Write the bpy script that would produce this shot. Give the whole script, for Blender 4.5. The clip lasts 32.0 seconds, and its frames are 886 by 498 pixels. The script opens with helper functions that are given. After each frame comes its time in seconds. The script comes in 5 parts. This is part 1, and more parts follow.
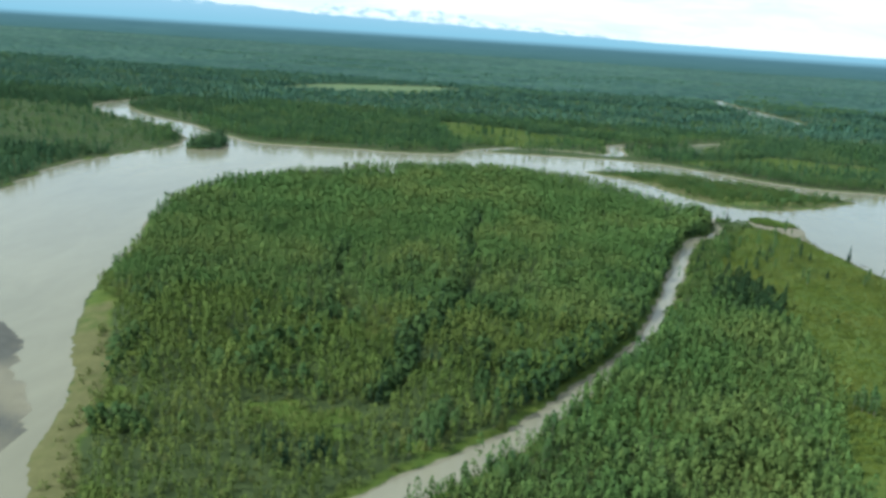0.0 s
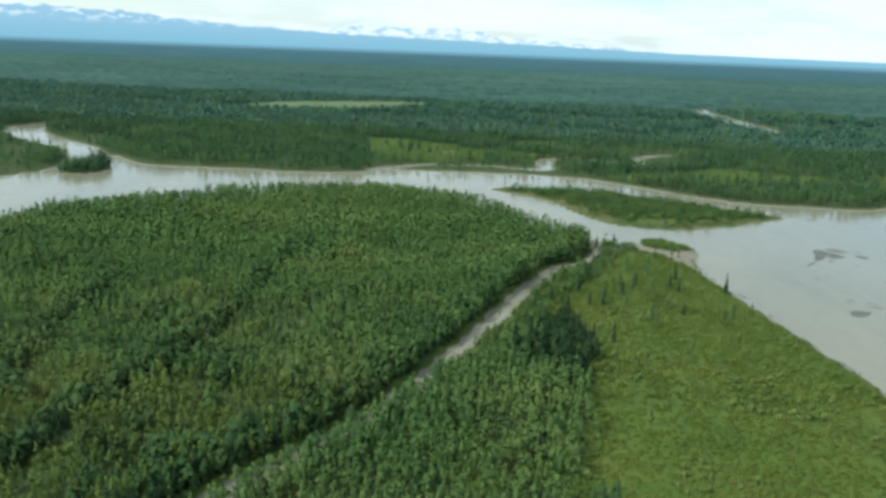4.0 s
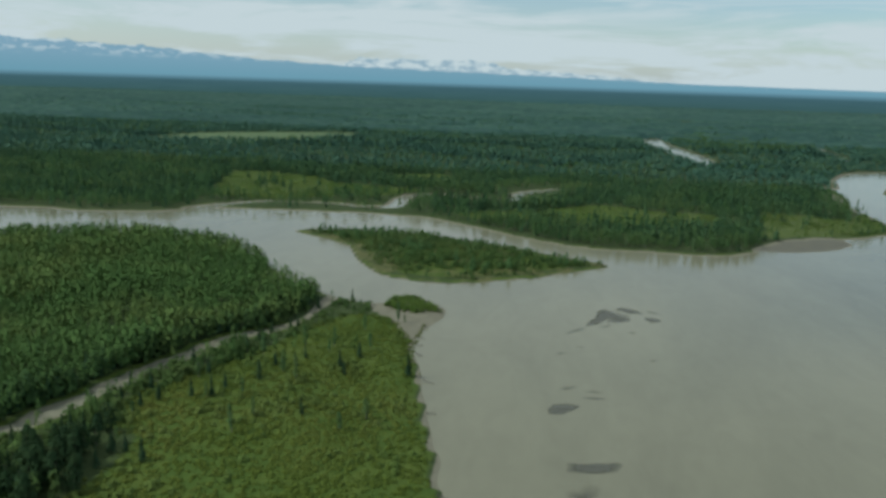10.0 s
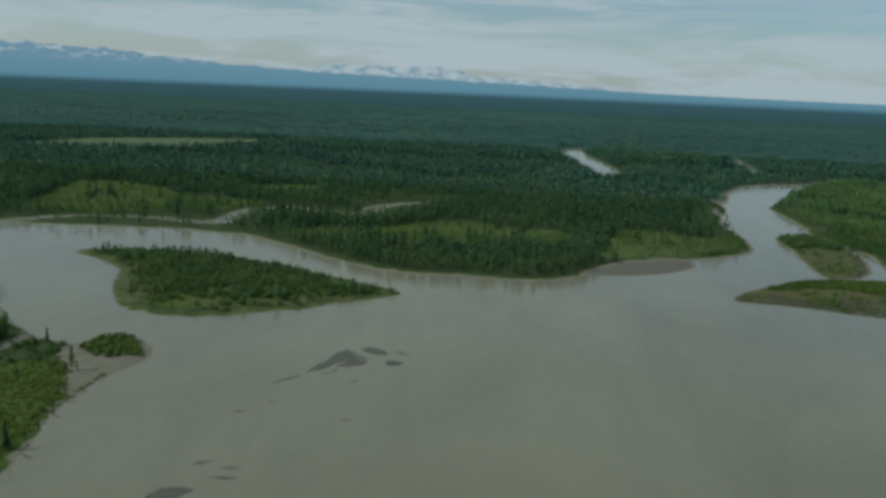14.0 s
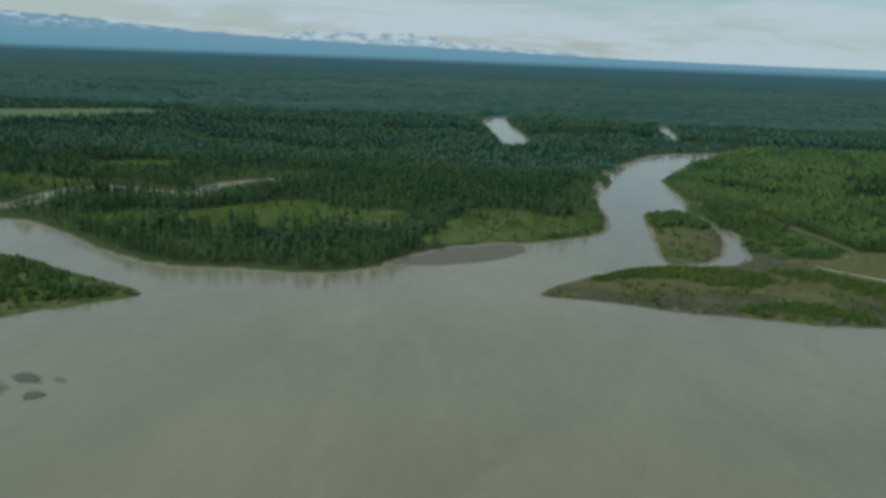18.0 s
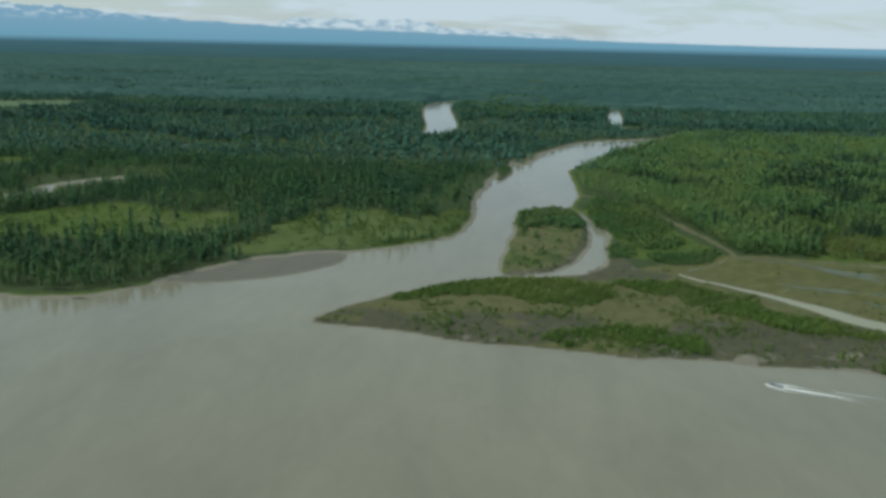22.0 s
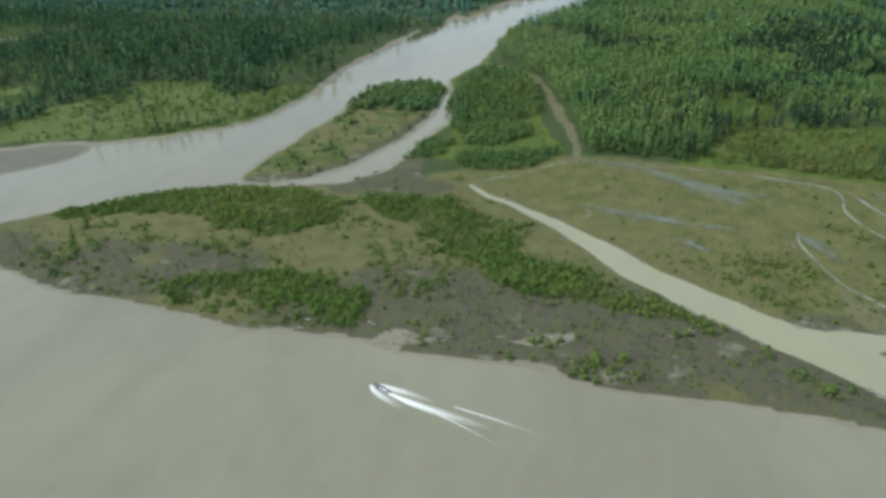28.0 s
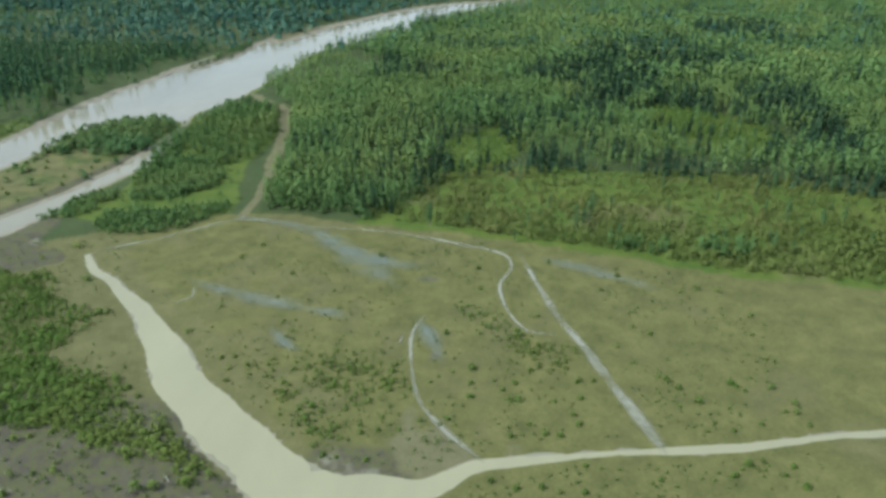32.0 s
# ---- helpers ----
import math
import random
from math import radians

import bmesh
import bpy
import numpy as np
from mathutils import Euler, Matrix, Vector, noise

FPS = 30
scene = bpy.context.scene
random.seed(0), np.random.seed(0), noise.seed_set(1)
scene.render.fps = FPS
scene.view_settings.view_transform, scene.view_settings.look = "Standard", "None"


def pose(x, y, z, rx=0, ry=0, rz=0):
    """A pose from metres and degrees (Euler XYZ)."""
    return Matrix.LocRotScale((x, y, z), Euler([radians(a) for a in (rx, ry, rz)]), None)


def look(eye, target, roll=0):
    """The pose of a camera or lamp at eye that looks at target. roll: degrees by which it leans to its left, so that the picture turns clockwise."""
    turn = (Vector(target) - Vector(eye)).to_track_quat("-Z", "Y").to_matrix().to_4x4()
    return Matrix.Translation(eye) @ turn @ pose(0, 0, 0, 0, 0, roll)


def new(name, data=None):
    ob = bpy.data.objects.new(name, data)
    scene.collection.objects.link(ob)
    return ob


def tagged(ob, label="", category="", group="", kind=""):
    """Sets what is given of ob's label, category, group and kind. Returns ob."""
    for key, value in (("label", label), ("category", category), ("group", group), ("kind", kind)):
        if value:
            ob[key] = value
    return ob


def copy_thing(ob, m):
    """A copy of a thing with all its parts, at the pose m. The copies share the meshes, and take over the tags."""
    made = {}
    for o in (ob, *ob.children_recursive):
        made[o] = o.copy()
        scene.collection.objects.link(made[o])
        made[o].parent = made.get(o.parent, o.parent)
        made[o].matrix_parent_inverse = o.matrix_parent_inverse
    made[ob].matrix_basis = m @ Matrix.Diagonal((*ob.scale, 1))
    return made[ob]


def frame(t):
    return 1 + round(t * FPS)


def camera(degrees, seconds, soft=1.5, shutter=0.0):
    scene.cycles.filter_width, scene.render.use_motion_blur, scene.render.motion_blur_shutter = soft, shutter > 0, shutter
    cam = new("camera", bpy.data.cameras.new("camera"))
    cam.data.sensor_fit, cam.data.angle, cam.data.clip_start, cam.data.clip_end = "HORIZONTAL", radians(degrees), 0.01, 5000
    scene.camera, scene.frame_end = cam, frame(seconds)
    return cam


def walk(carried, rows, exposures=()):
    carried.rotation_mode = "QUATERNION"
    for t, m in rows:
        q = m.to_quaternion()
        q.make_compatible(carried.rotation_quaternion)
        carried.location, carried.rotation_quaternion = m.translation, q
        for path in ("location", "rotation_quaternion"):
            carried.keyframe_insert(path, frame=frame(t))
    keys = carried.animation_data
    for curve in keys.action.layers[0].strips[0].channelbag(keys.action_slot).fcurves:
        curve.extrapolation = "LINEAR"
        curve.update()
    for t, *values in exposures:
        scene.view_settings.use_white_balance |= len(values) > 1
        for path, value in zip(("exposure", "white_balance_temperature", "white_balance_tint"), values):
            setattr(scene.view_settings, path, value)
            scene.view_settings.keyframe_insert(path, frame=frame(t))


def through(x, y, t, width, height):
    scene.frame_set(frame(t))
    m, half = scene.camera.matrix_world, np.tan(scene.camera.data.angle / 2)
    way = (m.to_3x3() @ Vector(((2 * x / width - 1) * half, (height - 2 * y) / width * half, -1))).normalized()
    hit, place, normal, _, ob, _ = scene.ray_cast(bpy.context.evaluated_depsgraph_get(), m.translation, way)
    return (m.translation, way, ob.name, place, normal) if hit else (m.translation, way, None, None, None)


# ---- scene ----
# Camera: flown along a straight line, about 135 m above a silty river.
cam = camera(63.1, 32.0, soft=3.5)
ROWS = [
    (0.0, 0.0, -0.0, 140.1, 73.37, -3.47, 4.88),
    (0.5, 15.8, 10.4, 139.7, 73.21, -3.59, 5.20),
    (1.0, 31.6, 20.9, 139.4, 73.23, -3.86, 5.69),
    (1.5, 47.4, 31.3, 139.1, 73.49, -3.74, 5.56),
    (2.0, 63.1, 41.7, 138.7, 73.72, -3.27, 5.66),
    (2.5, 78.8, 52.2, 138.3, 73.35, -2.50, 5.85),
    (3.0, 94.4, 62.7, 137.8, 73.81, -2.35, 5.94),
    (3.5, 109.8, 73.2, 137.4, 74.21, -2.11, 6.16),
    (5.5, 170.2, 115.9, 135.4, 75.68, -1.97, 6.13),
    (6.0, 185.3, 126.3, 135.1, 76.06, -1.91, 6.05),
    (6.5, 200.3, 136.6, 134.8, 76.09, -2.21, 6.01),
    (7.0, 215.4, 146.8, 134.6, 76.10, -1.91, 6.39),
    (7.5, 230.5, 156.8, 134.5, 76.41, -2.11, 6.19),
    (8.0, 245.7, 166.7, 134.4, 76.67, -1.79, 5.90),
    (8.5, 260.9, 176.6, 134.4, 76.87, -1.86, 5.80),
    (9.0, 276.2, 186.4, 134.4, 76.94, -1.84, 6.23),
    (9.5, 291.5, 196.2, 134.5, 76.82, -1.28, 7.27),
    (10.0, 306.8, 205.9, 134.7, 76.87, -1.75, 7.34),
    (10.5, 322.3, 215.7, 134.9, 76.70, -1.62, 7.09),
    (11.0, 337.7, 225.3, 135.1, 76.50, -1.61, 6.79),
    (11.5, 353.3, 235.0, 135.5, 76.46, -1.71, 6.48),
    (12.0, 368.8, 244.6, 135.8, 76.28, -1.29, 6.77),
    (12.5, 384.4, 254.2, 136.3, 76.38, -1.97, 5.94),
    (13.0, 400.0, 263.8, 136.7, 76.83, -2.33, 5.90),
    (13.5, 415.5, 273.4, 137.1, 77.59, -2.89, 5.37),
    (14.0, 431.0, 283.1, 137.6, 77.48, -2.38, 4.82),
    (14.5, 446.6, 292.8, 138.0, 77.23, -2.57, 4.02),
    (16.5, 508.9, 334.2, 139.4, 75.95, -2.16, 3.04),
    (17.0, 524.6, 345.0, 139.4, 75.66, -2.17, 2.94),
    (17.5, 540.3, 355.7, 139.4, 75.40, -2.17, 2.51),
    (18.0, 556.0, 366.4, 139.3, 75.06, -2.11, 2.68),
    (18.5, 571.6, 377.0, 139.2, 74.90, -2.04, 2.49),
    (19.0, 587.2, 387.5, 139.0, 74.77, -1.85, 2.62),
    (19.5, 602.7, 398.1, 138.8, 74.59, -2.14, 2.45),
    (20.0, 618.2, 408.7, 138.6, 74.21, -1.72, 2.32),
    (20.5, 633.6, 419.3, 138.3, 74.31, -1.78, 2.22),
    (21.0, 649.0, 429.9, 138.0, 74.29, -1.60, 2.19),
    (21.5, 664.3, 440.4, 137.6, 74.10, -1.30, 2.44),
    (22.0, 679.6, 450.8, 137.3, 74.00, -1.24, 2.49),
    (22.5, 695.0, 461.2, 136.9, 73.62, -1.17, 2.55),
    (23.0, 710.4, 471.4, 136.6, 73.24, -0.89, 2.59),
    (23.5, 725.7, 481.6, 136.4, 73.43, -1.15, 2.48),
    (24.0, 741.0, 491.8, 136.1, 73.43, -1.00, 2.34),
    (24.5, 756.2, 502.0, 135.8, 73.40, -1.06, 2.11),
    (25.0, 771.4, 512.4, 135.6, 73.21, -0.88, 2.62),
    (25.5, 786.7, 522.8, 135.3, 71.32, -0.58, 4.05),
    (26.0, 801.9, 533.4, 134.9, 67.62, -0.09, 5.61),
    (26.5, 817.2, 544.1, 134.6, 65.39, 0.13, 6.74),
    (28.5, 878.8, 588.4, 132.9, 61.77, 1.09, 11.82),
    (29.0, 894.4, 599.2, 132.3, 62.09, 1.41, 11.13),
    (29.5, 909.9, 609.9, 131.7, 62.33, 0.94, 10.10),
    (30.0, 925.6, 620.5, 131.0, 62.70, 1.13, 9.85),
    (30.5, 941.2, 631.0, 130.4, 62.88, 0.95, 9.09),
    (31.0, 957.0, 641.4, 129.7, 62.83, 1.03, 9.32),
    (31.5, 972.8, 651.9, 129.0, 62.88, 1.01, 8.66),
    (32.0, 988.7, 662.3, 128.3, 62.98, 0.76, 8.60),
]

EXPOSURES = [(0.0, 0.6, 5800, -1), (3.0, 0.64, 5800, -1), (5.0, 0.15, 6000, 0), (6.0, 0.0, 6050, 0), (7.0, -0.18, 6050, 0), (9.0, -0.28, 6000, -1), (11.0, -0.36, 5900, -2), (12.0, -0.36, 5850, -2), (13.0, -0.6, 5850, -3), (14.0, -0.8, 5800, -3), (15.5, -0.78, 5800, -2), (17.0, -0.63, 5800, -2), (20.0, -0.45, 5800, -2), (22.5, -0.26, 5800, 0), (24.0, -0.22, 5800, 0), (25.0, -0.14, 5780, 1), (26.0, 0.2, 5800, 4), (29.0, 0.32, 5750, 6), (30.0, 0.45, 5720, 6), (31.0, 0.66, 5650, 6), (32.0, 0.62, 5750, 5)]
walk(cam, [(t, pose(x, y, z, rx, ry, rz)) for t, x, y, z, rx, ry, rz in ROWS], EXPOSURES)

# ---- light ----
SUN_ELEV, SUN_AZ = 47.0, 252.0  # degrees; azimuth clockwise from +y


def sun_and_sky():
    lamp = bpy.data.lights.new("sun", "SUN")
    lamp.energy, lamp.angle, lamp.color = 3.2, radians(0.6), (1.0, 0.95, 0.86)
    ob = new("sun", lamp)
    e, a = radians(SUN_ELEV), radians(SUN_AZ)
    toward = Vector((math.sin(a) * math.cos(e), math.cos(a) * math.cos(e), math.sin(e)))
    ob.matrix_world = look(toward * 900 + Vector((300, 700, 0)), (300, 700, 0))
    world = bpy.data.worlds.new("sky")
    scene.world = world
    world.use_nodes = True
    nt = world.node_tree
    nt.nodes.clear()
    n = Nodes(nt)
    sky = n("ShaderNodeTexSky")
    sky.sky_type, sky.sun_disc = "NISHITA", False
    sky.sun_elevation, sky.sun_rotation = radians(SUN_ELEV), radians(SUN_AZ)
    sky.air_density, sky.dust_density, sky.ozone_density = 1.0, 1.2, 1.0
    skylight = n.mixc("MULTIPLY", 1.0, sky.outputs[0], (0.14, 0.14, 0.14, 1))
    co = n("ShaderNodeTexCoord").outputs["Generated"]
    sep = n("ShaderNodeSeparateXYZ", co)
    x, y, z = sep.outputs
    az = n.math("ARCTAN2", x, y)  # clockwise from +y
    el = n.math("ARCSINE", z)
    # thin streaky cloud, with unseen cover added overhead to raise the fill light
    stretch = n("ShaderNodeMapping", co)
    stretch.inputs["Scale"].default_value = (2.2, 2.2, 20.0)
    cl = n.noise(stretch.outputs[0], 1.6, 8, 0.62, distortion=0.6)
    low = n.math("SUBTRACT", n.ramp(el, [(0.0, 0.62), (0.05, 0.40), (0.10, 0.16), (0.3, 0.28), (0.8, 0.5)]), n("ShaderNodeMapRange", az, -0.1, 0.6, 0.0, 0.22).outputs[0])
    cover = n.math("ADD", n.ramp(cl, [(0.42, 0.0), (0.58, 0.85)]), low, clamp=True)
    sky_col = n.mixc("MIX", cover, skylight, (0.76, 0.80, 0.83, 1))
    # far snow range, then the nearer range painted haze-blue, both at the rim of the plain
    rid = n("ShaderNodeCombineXYZ", n.math("MULTIPLY", az, 1.0), 0.0, 0.0)
    r1 = n.noise(rid.outputs[0], 34.0, 7, 0.66)
    r2 = n.noise(rid.outputs[0], 40.0, 7, 0.65)
    slope = n("ShaderNodeMapRange", az, -0.60, 0.40, 0.0, 1.0)
    front = n.ramp(slope.outputs[0], [(0.0, 0.034), (0.10, 0.030), (0.20, 0.022), (0.34, 0.015), (0.6, 0.010), (0.8, 0.005), (1.0, 0.003)])
    front = n.math("ADD", front, n.math("MULTIPLY", n.math("SUBTRACT", r1, 0.5), n.math("MULTIPLY", front, 0.6)))
    back = n.ramp(slope.outputs[0], [(0.0, 0.0), (0.30, 0.004), (0.36, 0.026), (0.52, 0.027), (0.56, 0.019), (0.72, 0.010), (0.8, 0.0)])
    back = n.math("ADD", back, n.math("MULTIPLY", n.math("SUBTRACT", r2, 0.5), n.math("MULTIPLY", back, 0.8)))
    streak = n("ShaderNodeCombineXYZ", n.math("MULTIPLY", az, 60.0), n.math("MULTIPLY", el, 190.0), 0.0)
    snow = n.noise(streak.outputs[0], 1.0, 4, 0.6)
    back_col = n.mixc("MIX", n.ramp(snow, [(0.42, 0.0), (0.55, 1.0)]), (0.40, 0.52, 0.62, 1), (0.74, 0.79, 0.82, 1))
    col = n.mixc("MIX", n.math("LESS_THAN", el, back), sky_col, back_col)
    high = n("ShaderNodeMapRange", el, 0.016, 0.028, 0.0, 1.0)
    patch = n.math("MULTIPLY", high.outputs[0], n.ramp(snow, [(0.52, 0.0), (0.58, 0.9)]))
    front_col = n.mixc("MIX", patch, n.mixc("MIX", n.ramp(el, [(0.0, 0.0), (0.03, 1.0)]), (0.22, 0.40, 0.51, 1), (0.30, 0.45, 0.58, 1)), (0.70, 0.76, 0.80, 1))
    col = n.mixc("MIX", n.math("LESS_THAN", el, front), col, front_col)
    # plain past the ground sheet, haze painted in, bluer towards the horizon
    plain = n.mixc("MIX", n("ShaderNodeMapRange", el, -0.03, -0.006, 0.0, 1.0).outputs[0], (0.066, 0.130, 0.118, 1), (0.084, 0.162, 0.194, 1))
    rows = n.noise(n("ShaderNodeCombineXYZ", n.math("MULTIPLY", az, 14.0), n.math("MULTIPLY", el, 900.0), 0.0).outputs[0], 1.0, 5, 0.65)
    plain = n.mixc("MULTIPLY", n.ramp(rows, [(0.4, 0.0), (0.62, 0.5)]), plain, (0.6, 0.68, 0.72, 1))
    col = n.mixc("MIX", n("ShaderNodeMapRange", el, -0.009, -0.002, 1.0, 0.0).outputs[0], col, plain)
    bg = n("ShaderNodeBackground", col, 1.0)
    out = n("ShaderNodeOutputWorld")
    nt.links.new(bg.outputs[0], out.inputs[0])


class Nodes:
    """Short calls for building node trees: inputs are sockets, nodes, numbers or colours."""

    def __init__(self, nt):
        self.nt = nt

    def put(self, sock, v):
        if v is None:
            return
        if isinstance(v, bpy.types.NodeSocket):
            self.nt.links.new(v, sock)
        elif isinstance(v, bpy.types.Node):
            self.nt.links.new(v.outputs[0], sock)
        else:
            sock.default_value = v

    def __call__(self, kind, *ins, **named):
        node = self.nt.nodes.new(kind)
        for s, v in zip(node.inputs, ins):
            self.put(s, v)
        for k, v in named.items():
            self.put(node.inputs[k.replace("_", " ")], v)
        return node

    def math(self, op, a, b=None, clamp=False):
        node = self.nt.nodes.new("ShaderNodeMath")
        node.operation, node.use_clamp = op, clamp
        self.put(node.inputs[0], a)
        self.put(node.inputs[1], b)
        return node.outputs[0]

    def mixc(self, blend, fac, a, b):
        node = self.nt.nodes.new("ShaderNodeMix")
        node.data_type, node.blend_type = "RGBA", blend
        for i, v in ((0, fac), (6, a), (7, b)):
            self.put(node.inputs[i], v)
        return node.outputs[2]

    def noise(self, co, scale, detail=4, rough=0.5, distortion=0.0):
        node = self.nt.nodes.new("ShaderNodeTexNoise")
        self.put(node.inputs["Vector"], co)
        for k, v in (("Scale", scale), ("Detail", detail), ("Roughness", rough), ("Distortion", distortion)):
            node.inputs[k].default_value = v
        return node.outputs["Fac"]

    def ramp(self, fac, stops):
        """A value that runs through (position, value) stops."""
        node = self.nt.nodes.new("ShaderNodeValToRGB")
        e = node.color_ramp.elements
        while len(e) < len(stops):
            e.new(0.5)
        for el, (p, v) in zip(e, stops):
            el.position = p
            el.color = (v, v, v, 1) if not isinstance(v, tuple) else v
        self.put(node.inputs[0], fac)
        return node.outputs[0]


sun_and_sky()


# ---- materials ----
def material(name):
    m = bpy.data.materials.new(name)
    m.use_nodes = True
    nt = m.node_tree
    nt.nodes.clear()
    n = Nodes(nt)
    out = n("ShaderNodeOutputMaterial")
    return m, n, out


def rgb(r, g, b):
    return (r, g, b, 1.0)


def leaf_material(name, dark, light, dry, per_object=False, through=0.42):
    """Foliage: tone varies from tree to tree (tint) and over the stand; a little light passes through."""
    m, n, out = material(name)
    if per_object:
        tint = n("ShaderNodeObjectInfo").outputs["Random"]
    else:
        a = n("ShaderNodeAttribute")
        a.attribute_name = "tint"
        tint = a.outputs["Fac"]
    pos = n("ShaderNodeNewGeometry").outputs["Position"]
    stand = n.noise(pos, 0.016, 4, 0.65)
    kin = n.noise(pos, 0.034, 3, 0.6)
    fine = n.noise(pos, 0.9, 3, 0.6)
    f = n.math("ADD", n.math("MULTIPLY", tint, 0.7), n.math("MULTIPLY", fine, 0.3))
    c = n.mixc("MIX", n.ramp(f, [(0.15, 0.0), (0.95, 1.0)]), dark, light)
    c = n.mixc("MIX", n.math("MULTIPLY", n.ramp(stand, [(0.45, 0.0), (0.62, 1.0)]), n.math("ADD", tint, 0.25, True)), c, dry)
    c = n.mixc("MIX", n.ramp(kin, [(0.50, 0.0), (0.64, 0.42)]), c, tuple(0.72 * q for q in dark[:3]) + (1.0,))
    p = n("ShaderNodeBsdfPrincipled", Base_Color=c, Roughness=0.8)
    p.inputs["Specular IOR Level"].default_value = 0.08
    t = n("ShaderNodeBsdfTranslucent", c)
    mix = n("ShaderNodeMixShader", through, p, t)
    n.put(out.inputs[0], mix)
    return m


def bark_material(name, a, b):
    m, n, out = material(name)
    pos = n("ShaderNodeTexCoord").outputs["Object"]
    f = n.noise(pos, 3.0, 4, 0.6)
    p = n("ShaderNodeBsdfPrincipled", Base_Color=n.mixc("MIX", f, a, b), Roughness=0.9)
    n.put(out.inputs[0], p)
    return m


def water_material(name, base, rough=0.12, silt=0.2):
    m, n, out = material(name)
    pos = n("ShaderNodeNewGeometry").outputs["Position"]
    mp = n("ShaderNodeMapping", pos)
    mp.inputs["Scale"].default_value = (1.0, 0.45, 1.0)
    mp.inputs["Rotation"].default_value = (0, 0, radians(-35))
    big = n.noise(mp.outputs[0], 0.012, 5, 0.6, 0.8)
    mid = n.noise(mp.outputs[0], 0.08, 4, 0.6, 1.2)
    f = n.math("ADD", n.math("MULTIPLY", big, 0.7), n.math("MULTIPLY", mid, 0.3))
    lighter = tuple(min(1, v * (1 + silt)) for v in base[:3]) + (1,)
    darker = tuple(v * (1 - silt) for v in base[:3]) + (1,)
    c = n.mixc("MIX", n.ramp(f, [(0.35, 0.0), (0.65, 1.0)]), darker, lighter)
    rip = n("ShaderNodeBump", Strength=0.2, Distance=0.1, Height=n.math("ADD", n.noise(mp.outputs[0], 0.6, 4, 0.6), n.math("MULTIPLY", n.noise(pos, 0.06, 3, 0.5), 1.2)))
    p = n("ShaderNodeBsdfPrincipled", Base_Color=c, Roughness=rough, Normal=rip)
    p.inputs["IOR"].default_value = 1.33
    n.put(out.inputs[0], p)
    return m


def paint_material(name, base, rough, metal):
    m, n, out = material(name)
    pos = n("ShaderNodeTexCoord").outputs["Object"]
    c = n.mixc("MULTIPLY", n.math("MULTIPLY", n.noise(pos, 5.0, 4, 0.6), 0.5), base, rgb(0.5, 0.5, 0.5))
    n.put(out.inputs[0], n("ShaderNodeBsdfPrincipled", Base_Color=c, Roughness=rough, Metallic=metal))
    return m


def puddle_material(name, base, rough, stops, margin=0.6):
    """Shallow water lying in broken patches on the sand."""
    m, n, out = material(name)
    pos = n("ShaderNodeNewGeometry").outputs["Position"]
    f = n.math("ADD", n.noise(pos, 0.07, 4, 0.55), n.math("MULTIPLY", n.math("SUBTRACT", n.noise(pos, 0.5, 3, 0.6), 0.5), 0.2))
    a = n("ShaderNodeAttribute")
    a.attribute_name = "margin"
    f = n.math("MULTIPLY", f, n.ramp(a.outputs["Fac"], [(0.0, 0.35), (margin, 1.0)]))
    p = n("ShaderNodeBsdfPrincipled", Base_Color=base, Roughness=rough)
    p.inputs["IOR"].default_value = 1.33
    mix = n("ShaderNodeMixShader", n.ramp(f, stops), n("ShaderNodeBsdfTransparent"), p)
    n.put(out.inputs[0], mix)
    return m


def foam_material():
    """White froth, broken up with gaps that let the water show."""
    m, n, out = material("wake_foam")
    pos = n("ShaderNodeNewGeometry").outputs["Position"]
    a = n("ShaderNodeAttribute")
    a.attribute_name = "froth"
    f = n.math("ADD", a.outputs["Fac"], n.math("MULTIPLY", n.math("SUBTRACT", n.noise(pos, 1.2, 5, 0.7), 0.5), 0.75))
    p = n("ShaderNodeBsdfPrincipled", Base_Color=rgb(0.74, 0.74, 0.67), Roughness=0.8)
    mix = n("ShaderNodeMixShader", n.ramp(f, [(0.1, 0.0), (0.95, 0.92)]), n("ShaderNodeBsdfTransparent"), p)
    n.put(out.inputs[0], mix)
    return m


